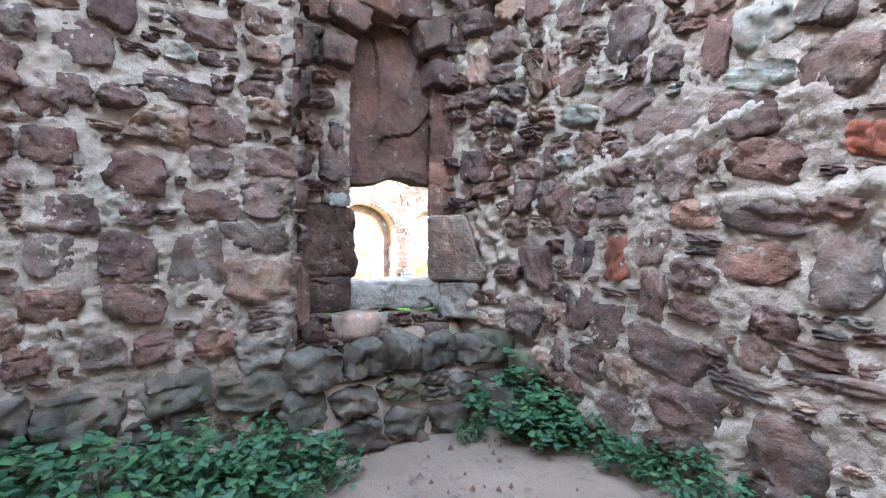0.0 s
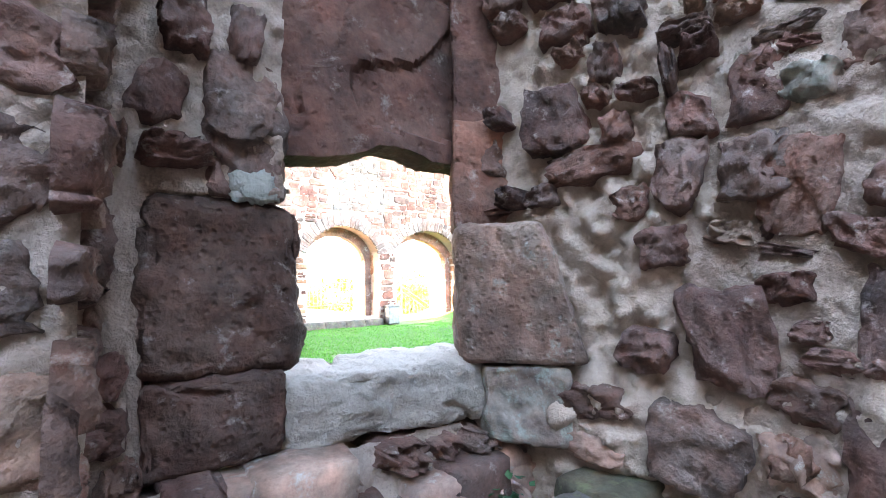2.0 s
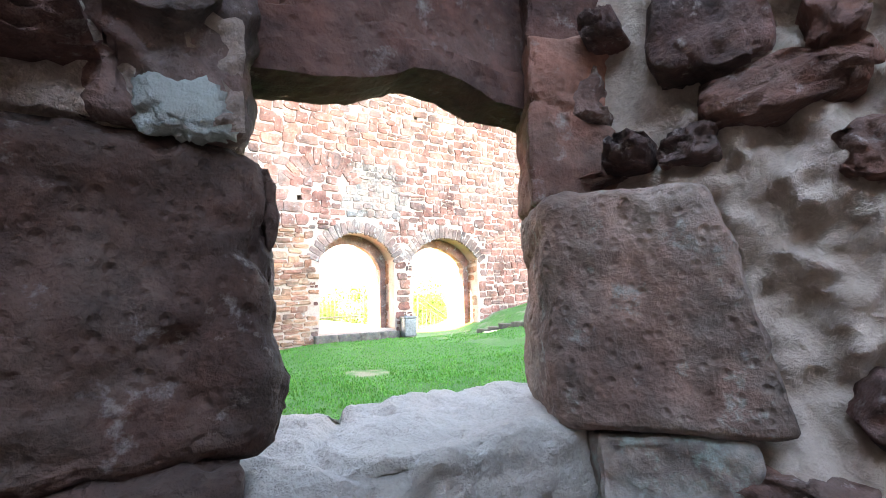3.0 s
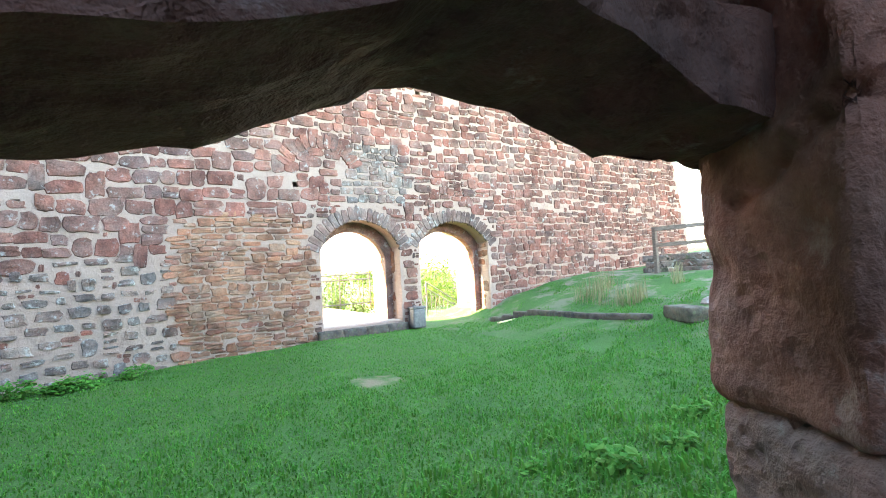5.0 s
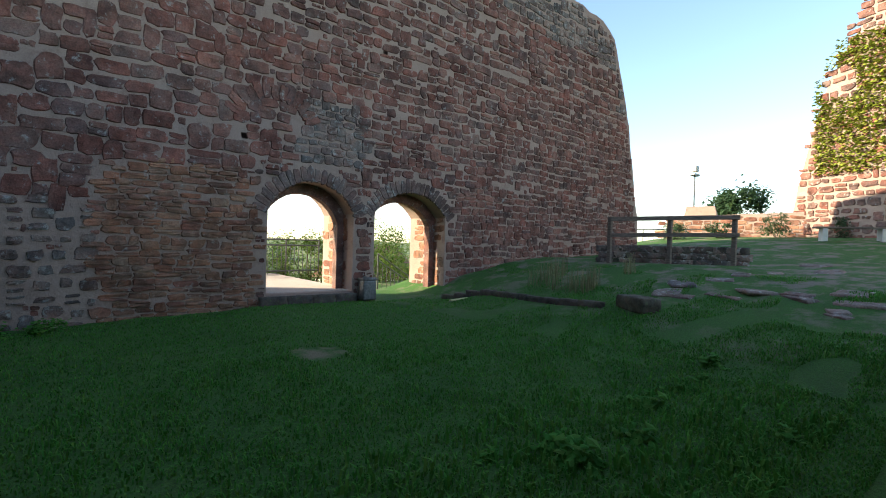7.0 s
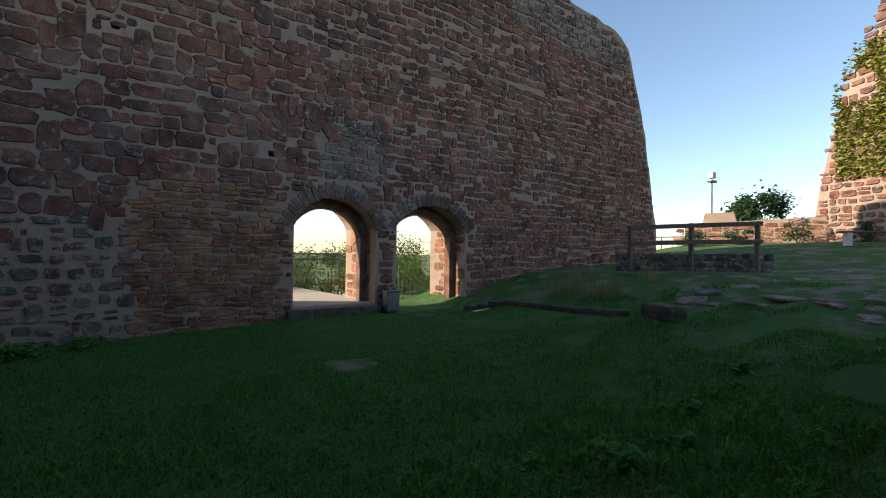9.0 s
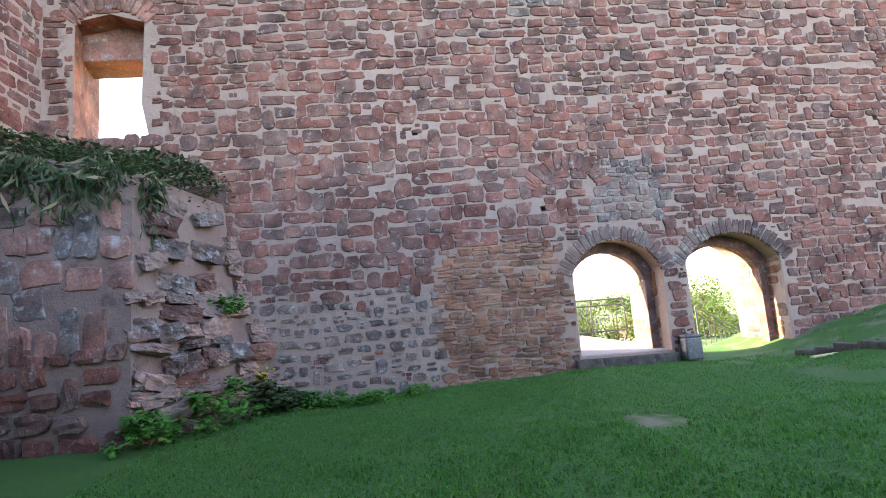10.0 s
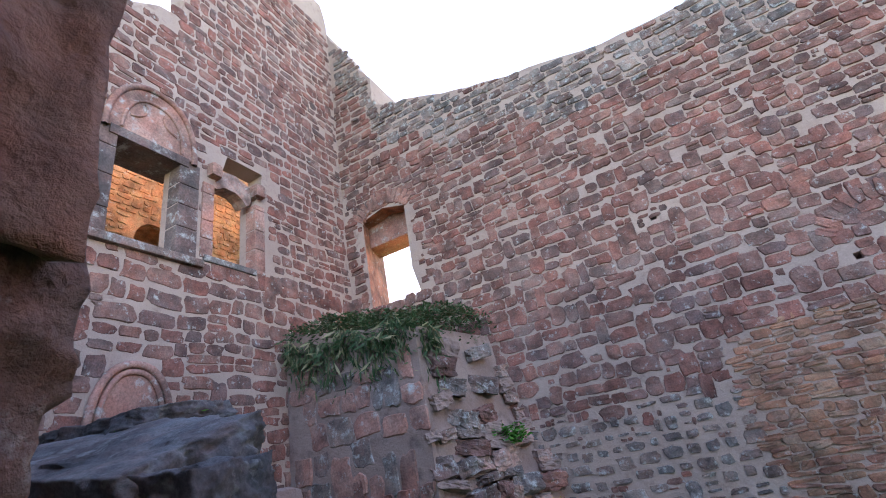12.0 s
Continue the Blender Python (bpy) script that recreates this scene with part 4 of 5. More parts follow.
# hand-placed stones, (along, height, width, tall)
LEFT = [(-1.17, 1.57, 0.26, 0.17), (-1.47, 1.32, 0.24, 0.17), (-1.5, 0.98, 0.23, 0.2), (-1.24, 0.97, 0.23, 0.24), (-1.46, 0.78, 0.24, 0.16), (-1.74, 0.79, 0.2, 0.13),
        (-1.19, 1.4, 0.18, 0.13), (-0.93, 1.43, 0.23, 0.14), (-0.94, 1.25, 0.24, 0.18), (-0.99, 1.07, 0.31, 0.15), (-0.96, 0.53, 0.24, 0.14), (-1.81, 0.58, 0.15, 0.12),
        (-1.57, 0.59, 0.16, 0.13), (-1.4, 0.59, 0.16, 0.12), (-1.15, 0.59, 0.18, 0.13), (-1.47, 1.16, 0.13, 0.11), (-1.68, 1.15, 0.18, 0.15), (-1.78, 1.57, 0.15, 0.12),
        (-1.31, 1.71, 0.3, 0.11), (-1.65, 1.83, 0.22, 0.17), (-1.21, 1.99, 0.25, 0.14), (-1.74, 0.98, 0.16, 0.18)]
RIGHT = [(1.56, 1.86, 0.12, 0.26), (1.14, 2.06, 0.23, 0.25), (1.66, 1.54, 0.28, 0.18), (1.95, 1.62, 0.23, 0.2), (1.72, 1.35, 0.27, 0.15), (1.38, 1.32, 0.19, 0.17),
         (1.07, 1.26, 0.24, 0.14), (1.72, 1.14, 0.3, 0.14), (1.69, 0.96, 0.29, 0.16), (1.3, 0.56, 0.38, 0.2), (1.42, 0.34, 0.3, 0.2), (1.78, 0.26, 0.28, 0.24), (1.97, 0.94, 0.18, 0.27),
         (1.74, 0.74, 0.17, 0.13), (0.86, 0.99, 0.13, 0.2), (1.33, 1.57, 0.3, 0.18), (0.84, 0.71, 0.17, 0.24), (1.26, 1.04, 0.17, 0.18), (1.0, 0.64, 0.2, 0.22), (1.45, 0.15, 0.17, 0.13)]


def clear_of(list_, gap=0.005):
    def keep(u, v, w, h):
        return all(abs(u - a) > (w + c) / 2 * 0.86 + gap or abs(v - b) > (h + d) / 2 * 0.86 + gap for a, b, c, d in list_)
    return keep


rnd = random.Random(11)
special = {(-0.96, 0.53): M_IN_GREY}
for s in LEFT:
    lay_stone(wall_south, F_S, *s, rnd.uniform(0.045, 0.065), special.get(s[:2], M_IN), rnd, "fine", rnd.uniform(-6, 6))
lay_stone(wall_south, F_S, -0.985, 0.87, 0.32, 0.2, 0.06, M_BUFF, rnd, "fine", -3)
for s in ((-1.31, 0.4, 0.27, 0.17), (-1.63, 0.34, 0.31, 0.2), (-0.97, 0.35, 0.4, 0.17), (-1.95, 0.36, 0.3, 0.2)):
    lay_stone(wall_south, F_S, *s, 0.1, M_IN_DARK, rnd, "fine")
used = LEFT + [(-0.985, 0.87, 0.32, 0.2), (-1.31, 0.4, 0.27, 0.17), (-1.63, 0.34, 0.31, 0.2), (-0.97, 0.35, 0.4, 0.17)]
open_s = lambda u, v, w, h: u + w / 2 < -0.80 and clear_of(used)(u, v, w, h)
fill = courses(-2.3, -0.80, 0.0, 2.6, (0.13, 0.2), (0.14, 0.32), 0.012, 12, open_s)
for hs, ws, sd in (((0.10, 0.14), (0.11, 0.22), 17), ((0.065, 0.095), (0.09, 0.19), 24), ((0.04, 0.06), (0.05, 0.13), 25)):
    fill += gaps(used + fill, -2.3, -0.80, 0.0, 2.6, hs, ws, sd, lambda u, v, w, h: u + w / 2 < -0.80, 0.02)
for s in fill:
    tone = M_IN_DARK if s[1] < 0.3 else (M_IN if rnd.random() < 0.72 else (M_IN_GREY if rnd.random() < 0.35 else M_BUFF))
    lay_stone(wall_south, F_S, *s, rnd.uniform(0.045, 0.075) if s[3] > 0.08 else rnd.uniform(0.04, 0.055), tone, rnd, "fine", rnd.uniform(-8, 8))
for s in RIGHT:
    lay_stone(wall_east, F_E, *s, rnd.uniform(0.045, 0.07), M_IN, rnd, "fine", rnd.uniform(-14, -2))
lay_stone(wall_east, F_E, 1.06, 0.98, 0.14, 0.22, 0.05, M_BRICK, rnd, "fine", -3)
lay_stone(wall_east, F_E, 2.02, 1.37, 0.11, 0.12, 0.05, M_BRICK, rnd, "fine", -3)
used = RIGHT + [(1.06, 0.98, 0.14, 0.22), (2.02, 1.37, 0.1, 0.12)]
open_e = lambda u, v, w, h: u - w / 2 > 0.6 and ridge(u, v) < 0.1 and clear_of(used)(u, v, w, h)
fill = courses(0.62, 2.9, 0.0, 2.6, (0.14, 0.22), (0.15, 0.34), 0.016, 13, open_e)
for hs, ws, sd in (((0.10, 0.14), (0.11, 0.22), 18), ((0.065, 0.095), (0.09, 0.19), 26), ((0.04, 0.06), (0.05, 0.13), 27)):
    fill += gaps(used + fill, 0.62, 2.7, 0.0, 2.6, hs, ws, sd, lambda u, v, w, h: u - w / 2 > 0.6 and ridge(u, v) < 0.1 and noise.noise(Vector((u * 4, v * 4, 3))) > -0.25, 0.02)
for s in fill:
    tone = M_IN if rnd.random() < 0.74 else (M_IN_GREY if rnd.random() < 0.4 else M_BUFF)
    lay_stone(wall_east, F_E, *s, rnd.uniform(0.045, 0.075) if s[3] > 0.08 else rnd.uniform(0.04, 0.055), tone, rnd, "fine", rnd.uniform(-16, 4))
# niche back, beside and above the slit
fill = courses(-0.82, 0.3, 0.3, 3.2, (0.1, 0.2), (0.12, 0.26), 0.035, 14,
               lambda u, v, w, h: (u + w / 2 < -0.42 or u - w / 2 > 0.24 or v - h / 2 > 2.5 or v + h / 2 < 0.66) and not (-0.75 < u < 0.35 and 0.72 < v < 1.32) and u - w / 2 > -0.8)
fill += gaps(fill, -0.78, 0.34, 0.32, 3.1, (0.07, 0.12), (0.08, 0.18), 20, lambda u, v, w, h: (u + w / 2 < -0.42 or u - w / 2 > 0.24 or v - h / 2 > 2.55 or v + h / 2 < 0.66) and not (-0.75 < u < 0.35 and 0.72 < v < 1.3))
for s in fill:
    lay_stone(wall_south, F_NI, *s, rnd.uniform(0.05, 0.09) + 0.1 * smooth01((0.85 - s[1]) / 0.4), (M_IN if rnd.random() < 0.8 else M_BUFF) if s[1] > 0.7 or rnd.random() < 0.5 else M_PINK, rnd, "fine", rnd.uniform(-12, 12))
for s in courses(-0.16, 0.14, 0.4, 3.2, (0.12, 0.2), (0.14, 0.24), 0.03, 15, lambda u, v, w, h: True):
    lay_stone(wall_south, F_L, *s, rnd.uniform(0.02, 0.05), M_IN, rnd, "fine")
inside = lambda u, v, w, h: not (u < 0.46 and 0.74 < v < 1.30) and u - w / 2 > 0.05 and u + w / 2 < SPL + 0.05
fill = courses(0.0, SPL, 0.15, 3.2, (0.13, 0.24), (0.16, 0.34), 0.02, 16, lambda u, v, w, h: inside(u, v, w, h) and noise.noise(Vector((u * 3, v * 2, 4))) > -0.22)
fill += gaps(fill, 0.05, SPL, 0.15, 3.0, (0.06, 0.11), (0.07, 0.18), 19, lambda u, v, w, h: inside(u, v, w, h) and noise.noise(Vector((u * 4, v * 3, 9))) > -0.1, 0.02)
for s in fill:
    tone = M_PINK if s[1] < 0.7 and rnd.random() < 0.5 else (M_IN if rnd.random() < 0.75 else M_BUFF)
    lay_stone(wall_south, F_SP, *s, rnd.uniform(0.07, 0.13) if s[3] > 0.11 else rnd.uniform(0.06, 0.09), tone, rnd, "fine", rnd.uniform(-14, 14))

# window: jamb blocks, sill, lintel slab
window_3 = thing("window_3", "small unglazed window between large rough sandstone blocks", "window", kind="structure")


def hewn_bm(plan, z0, z1, seed, rough=0.012, bevel=0.025, taper=None):
    """A big worn block over a plan of a few corners: bevelled, subdivided, pitted and split by a bedding crack."""
    bm = slab_bm(plan, [], lambda u, v, d: Vector((u, v, z0 + d)), z1 - z0)
    bmesh.ops.dissolve_limit(bm, angle_limit=0.01, verts=bm.verts[:], edges=bm.edges[:])
    bmesh.ops.bevel(bm, geom=bm.edges[:], offset=bevel, segments=3, affect="EDGES", profile=0.55)
    bmesh.ops.triangulate(bm, faces=bm.faces[:])
    for _ in range(6):
        long = [e for e in bm.edges if e.calc_length() > 0.018]
        if not long:
            break
        bmesh.ops.subdivide_edges(bm, edges=long, cuts=1)
        bmesh.ops.triangulate(bm, faces=[f for f in bm.faces if len(f.verts) > 3])
    bm.normal_update()
    off = Vector((seed * 3.7, seed * 1.9, seed))
    for v in bm.verts:
        p = v.co * 6 + off
        n = noise.noise(p) + 0.55 * noise.noise(p * 2.3) + 0.32 * noise.noise(p * 5.1) + 0.2 * noise.noise(p * 11)
        n -= 1.5 * max(0, noise.noise(p * 3.1 + off) - 0.3) + 0.7 * max(0, noise.noise(p * 7.7 - off) - 0.3)
        split = p.z * 0.7 + 0.35 * p.x + 0.5 * noise.noise(p * 0.7)
        n -= 1.3 * max(0, 1 - abs(split - round(split / 1.9) * 1.9) / 0.07) * (noise.noise(p * 0.6 - off) > -0.05)
        v.co += v.normal * n * rough
        if taper and v.co.y < taper[2]:
            f = ((z1 - v.co.z) / (z1 - z0) - 0.6) * smooth01((taper[2] - v.co.y) / 0.25)
            v.co += Vector((taper[0] * f, taper[1] * f, 0))
    return bm


part("jamb_block", hewn_bm([(-0.72, 0.105), (-0.37, 0.115), (-0.345, 0.19), (-0.35, 0.265), (-0.72, 0.265)], 0.865, 1.29, 3, 0.024, 0.04), M_BLOCK, window_3, "big dark red-brown block with niche shade put into its colour", True)
part("jamb_block", hewn_bm([(0.30, -0.235), (0.40, -0.1), (0.5, 0.262), (0.245, 0.262), (0.10, 0.045)], 0.83, 1.25, 5, 0.016, 0.03, (0.12, -0.07, 0.05)), M_BLOCK_G, window_3, "big greyish pitted block", True)
part("jamb_block", hewn_bm([(0.40, 0.0), (0.52, 0.26), (0.25, 0.268), (0.15, 0.12)], 1.245, 1.62, 11, 0.012, 0.015), M_JAMB, window_3, smooth=True)
part("jamb_block", hewn_bm([(0.40, 0.02), (0.52, 0.25), (0.245, 0.25), (0.16, 0.13)], 1.6, 2.4, 12, 0.012, 0.015), M_LINTEL, window_3, smooth=True)
part("jamb_block", hewn_bm([(-0.58, 0.09), (-0.40, 0.11), (-0.365, 0.26), (-0.6, 0.26)], 1.285, 1.66, 13, 0.024, 0.03), M_IN, window_3, smooth=True)
part("sill", hewn_bm([(-0.40, 0.085), (-0.1, 0.055), (0.24, 0.04), (0.42, 0.3), (0.3, 0.44), (-0.42, 0.44)], 0.655, 0.835, 8, 0.02, 0.03), M_SILL, window_3, "worn greenish grey sill stone", True)
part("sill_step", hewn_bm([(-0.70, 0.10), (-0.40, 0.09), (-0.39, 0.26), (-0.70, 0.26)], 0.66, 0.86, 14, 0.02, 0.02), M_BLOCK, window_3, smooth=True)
part("under_sill", hewn_bm([(0.16, 0.0), (0.33, -0.2), (0.5, 0.1), (0.3, 0.25)], 0.60, 0.825, 15, 0.02, 0.02), M_IN_GREY, window_3, smooth=True)
PROFILE = [(-0.47, 1.40), (-0.25, 1.435), (-0.16, 1.457), (-0.09, 1.49), (-0.04, 1.50), (0.02, 1.494), (0.07, 1.478), (0.11, 1.464), (0.20, 1.466), (0.36, 1.47)]
bm = slab_bm(ragged(PROFILE, 0.03, 0.003, 6) + [(0.36, 2.6), (-0.47, 2.6)], [], lambda u, v, d: Vector((u, 0.175 + d, v + 0.012 * (0.105 - d) / 0.105 * (v < 1.8))), 0.105)
bmesh.ops.triangulate(bm, faces=bm.faces[:])
for _ in range(7):
    bmesh.ops.subdivide_edges(bm, edges=[e for e in bm.edges if e.calc_length() > 0.022], cuts=1)
    bmesh.ops.triangulate(bm, faces=[f for f in bm.faces if len(f.verts) > 3])
bm.normal_update()
for v in bm.verts:
    p = v.co * 6
    flake = 0.03 * smooth01((noise.noise(p * 0.55 + Vector((3, 1, 8))) + 0.04) / 0.06)
    v.co += v.normal * (0.008 * noise.noise(p) + 0.006 * noise.noise(p * 2.6) + 0.005 * noise.noise(p * 6)) + (Vector((0, flake, 0)) if v.co.y < 0.22 and v.co.z > 1.56 else Vector())
part("lintel_slab", bm, M_LINTEL, window_3, "upright reddish slab with an arched lower edge")

for i, (x, y, z, s, rz) in enumerate(((-0.46, 0.06, 2.34, 0.24, 20), (-0.27, 0.05, 2.46, 0.26, 8), (-0.03, 0.05, 2.48, 0.28, -6), (0.19, 0.06, 2.36, 0.24, -25), (0.24, 0.07, 2.12, 0.2, 0), (-0.5, 0.07, 2.1, 0.2, 0))):
    ob = part("head_stone", rock_bm((s, 0.26, s * 0.8), 170 + i, 0.12, 3, 0.82), M_IN, window_3, smooth=True)
    ob.matrix_world = pose(x, y + 0.075, z, 0, rz, 0)
M_RIDGE = mortar_mat("pale_green_mortar", (0.25, 0.265, 0.235), (0.31, 0.315, 0.28), (0.16, 0.165, 0.14), 26, 0.012)
part("mortar_tongue", rock_bm((0.10, 0.03, 0.07), 190, 0.3, 4, 0.2), M_RIDGE, window_3, "pale greenish mortar smear", smooth=True).location = (-0.47, 0.108, 1.285)

# ledge below the niche, of dark blocks with a dusty mortar top
ledge = thing("stone_ledge", "low bench-like ledge of dark mossy blocks under the window", "ledge", kind="structure")
lz = lumps(0.02, 5, 9)
up_l = frame_of((0, 0, 0.37), (1, 0, 0), (0, 0, 1))
sheet("ledge_top", up_l, lambda u, v: lz(u, v) + 0.05 * smooth01((v + 0.05) / 0.2), -0.82, 0.55, -0.32, 0.16, 0.025, M_LEDGE, ledge)
part("core", box_bm((1.4, 0.42, 0.36), 0.02, (-0.13, -0.10, 0.17)), M_LEDGE, ledge)
F_LG = frame_of((0, -0.3, 0), (1, 0, 0), (0, -1, 0))
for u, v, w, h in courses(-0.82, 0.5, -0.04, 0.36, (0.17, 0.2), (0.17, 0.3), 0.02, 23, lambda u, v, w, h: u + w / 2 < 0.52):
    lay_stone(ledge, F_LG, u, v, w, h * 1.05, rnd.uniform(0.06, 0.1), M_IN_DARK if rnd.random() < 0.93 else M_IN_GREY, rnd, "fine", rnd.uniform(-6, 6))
for i, (x, y, s) in enumerate(((0.36, -0.28, 0.22), (0.48, -0.5, 0.2), (0.42, -0.42, 0.3))):
    ob = part("corner_block", rock_bm((s, s * 0.9, s * 0.8), 60 + i, 0.08, 3, 0.8), M_IN_DARK, ledge, smooth=True)
    ob.location = (x, y, 0.36 if i == 0 else (0.28 if i == 1 else 0.0))
for i in range(9):
    s = rnd.uniform(0.1, 0.2)
    ob = part("loose_stone", rock_bm((s * 1.3, s, s * 0.8), 70 + i, 0.14, 2, 0.7), M_PINK if i % 3 else M_IN, ledge, smooth=True)
    ob.location = (-0.62 + 0.12 * i, 0.04 + rnd.uniform(-0.05, 0.04), 0.38 + rnd.uniform(0, 0.14))

# pier of red stones outside, beside the window, and the stump of a wall beyond it
pier = thing("outer_pier", "rough weathered red sandstone pier beside the window outside", "pier", kind="structure")
for i, (sx, sy, sz_, x, y, z, m) in enumerate(((0.8, 0.46, 0.75, -1.06, 0.415, 1.62, M_JAMB), (0.8, 0.5, 0.42, -1.115, 0.42, 1.32, M_IN), (0.84, 0.5, 0.8, -1.135, 0.42, 0.6, M_JAMB),
                                              (0.9, 0.44, 0.75, -1.02, 0.42, -0.1, M_IN), (0.8, 0.5, 0.8, -1.0, 0.40, 2.35, M_IN))):
    part("stone", rock_bm((sx, sy, sz_), 80 + i, 0.11, 5, 0.85), m, pier, smooth=True).location = (x + 0.025, y, z)
stump = thing("wall_stump", "broken wall end capped with dark slabs and small ferns", "ruin")
part("core", box_bm((1.6, 0.9, 1.6), 0.06, (-2.95, 2.0, 0.65)), M_BROKEN, stump)
for i, (sx, sy, sz_, x, y, z) in enumerate(((1.25, 0.62, 0.26, -2.62, 1.8, 1.50), (0.9, 0.6, 0.2, -3.2, 2.2, 1.78), (0.45, 0.45, 0.3, -2.05, 1.75, 1.28), (0.45, 0.45, 0.32, -2.08, 1.7, 0.97),
                                            (0.55, 0.4, 0.3, -2.2, 1.55, 1.15), (0.5, 0.4, 0.32, -2.7, 1.55, 1.12), (0.55, 0.4, 0.3, -2.3, 1.55, 0.8), (0.6, 0.5, 0.45, -2.1, 1.78, 0.53), (0.6, 0.5, 0.5, -2.1, 1.78, 0.05))):
    ob = part("capstone" if i < 2 else "stone", rock_bm((sx, sy, sz_), 90 + i, 0.19, 5 if i < 4 else 3, 0.86), M_BOULDER, stump, smooth=True)
    ob.location, ob.rotation_euler = (x, y, z), ((0.36, 0.12, 0) if i == 0 else (0.1, 0, 0.1 * i))

# ------------------------------------------------------------------ gateways: step, bin, terrace, railing
step = thing("gate_step", "worn dark stone threshold below the larger gateway", "step", kind="structure")
for i in range(4):
    part("slab", rock_bm((0.5, 0.42, 0.3), 110 + i, 0.04, 3, 0.95), M_IN_DARK, step, smooth=True).location = (2.85 + 0.48 * i, 9.08, -0.04)
part("paving", box_bm((2.2, 5.0, 0.2), 0, (3.5, 11.6, 0.21)), M_PAVE, step)
litter = thing("litter_bin", "small grey metal litter bin at the foot of the pier", "bin", at=(4.72, 8.82, ground_z(4.72, 8.82) - 0.01))
part("body", box_bm((0.3, 0.24, 0.4), 0.03, (0, 0, 0.24)), M_BIN, litter)
lid = part("lid", box_bm((0.33, 0.27, 0.05), 0.02, (0, 0, 0.465)), M_STEEL, litter)
part("handle", box_bm((0.1, 0.02, 0.03), 0.005, (0, -0.14, 0.47)), M_BIN, lid)
part("bracket", box_bm((0.05, 0.1, 0.5), 0.01, (0, 0.13, 0.26)), M_STEEL, litter)


strip = part("wood_strip", box_bm((0.62, 0.05, 0.025), 0.006), M_PALE, None)
strip.matrix_world = pose(5.85, 7.25, ground_z(5.85, 7.25) + 0.03, 0, 0, 18)
tagged(strip, "pale yellow wooden strip lying in the grass", "wood")


def railing(p, q, h, n, name="railing", label="dark steel terrace railing with upright bars"):
    p, q = Vector(p), Vector(q)
    r = thing(name, label, "railing")
    for z in (h, h - 0.16, 0.1):
        part("rail", tube_bm(p + Vector((0, 0, z)), q + Vector((0, 0, z)), 0.022, 0.022, 6), M_STEEL, r)
    for i in range(n + 1):
        c = p.lerp(q, i / n)
        big = i % 8 == 0
        part("post" if big else "bar", tube_bm(c, c + Vector((0, 0, h if big else h - 0.16)), 0.022 if big else 0.009, 0.022 if big else 0.009, 6), M_STEEL, r)
    return r


railing((1.6, 13.2, 0.3), (5.9, 13.9, 0.3), 1.0, 32)
railing((6.2, 10.9, 0.0), (8.6, 12.6, -0.9), 1.0, 10, "stair_rail", "sloping steel handrail beside steps down")


def shrub(name, label, at, size, seed, mat, n=2600, leaf=0.09, trunk=0.5, category="bush", group=""):
    """A shrub or tree: trunk, limbs and a crown of leaf clumps with gaps."""
    rnd = random.Random(seed)
    t = thing(name, label, category, group, at=at)
    sx, sy, sz = size
    if trunk:
        part("trunk", tube_bm((0, 0, -0.1), (0.03 * sx, 0, sz * trunk), 0.03 * sz, 0.018 * sz), M_BARK, t)
    clumps = []
    for i in range(26):
        a, r, z = rnd.uniform(0, 6.283), rnd.random() ** 0.5, rnd.uniform(0.15 if not trunk else trunk * 0.7, 1.0)
        k = math.sin(min(1, max(0.12, (z - (trunk or 0) * 0.6) / (1.05 - (trunk or 0) * 0.6))) * math.pi) ** 0.6
        c = Vector((math.cos(a) * r * k * sx / 2, math.sin(a) * r * k * sy / 2, z * sz))
        clumps.append((c, rnd.uniform(0.12, 0.24)))
        if i < 7:
            part("limb", tube_bm((0, 0, sz * (trunk or 0.05) * rnd.uniform(0.5, 1)), c, 0.014 * sz, 0.004 * sz, 5), M_BARK, t)
    pts = []
    for i in range(n):
        c, r = clumps[rnd.randrange(len(clumps))]
        d = Vector((rnd.gauss(0, 1), rnd.gauss(0, 1), rnd.gauss(0, 0.8)))
        pts.append(c + Vector((d.x * sx, d.y * sy, d.z * sz)) * r * 0.5)
    leaves_part("crown", *leaf_cloud(pts, leaf, seed, 1.2), mat, t)
    return t


for i, (x, y, z, s) in enumerate(((2.3, 14.6, -0.6, 1.9), (3.6, 15.0, -0.6, 2.0), (5.0, 15.0, -0.5, 1.9), (6.2, 15.2, -0.6, 2.0), (0.6, 15.2, -0.8, 2.0))):
    shrub("hedge_bush", "sunlit yellow-green hedge bush behind the railing", (x, y, z), (2.1, 1.6, s), 200 + i, M_BUSH, 2200, 0.1, 0, "bush", "hedge behind the gateways")
for i, (x, y, z, s) in enumerate(((8.0, 14.2, -1.6, 3.0), (9.4, 15.5, -1.6, 3.3), (11.2, 16.5, -1.8, 3.2), (7.2, 16.5, -2.0, 3.2))):
    shrub("slope_bush", "dense green bush on the slope outside", (x, y, z), (2.6, 2.2, s), 220 + i, M_BUSH, 3000, 0.12, 0, "bush", "bushes below the second gateway")
for i, (x, y, s) in enumerate(((14, 60, 6.5), (19, 62, 8.5), (25, 70, 6), (9, 65, 5), (33, 66, 7), (40, 64, 6), (2, 70, 6))):
    shrub("distant_tree", "dark distant tree beyond the castle slope", (x, y, ground_z(x, y) - 0.3 + 4.5), (s * 0.8, s * 0.8, s), 240 + i, M_TREE, 900, 0.5, 0.25, "tree", "trees in the valley")


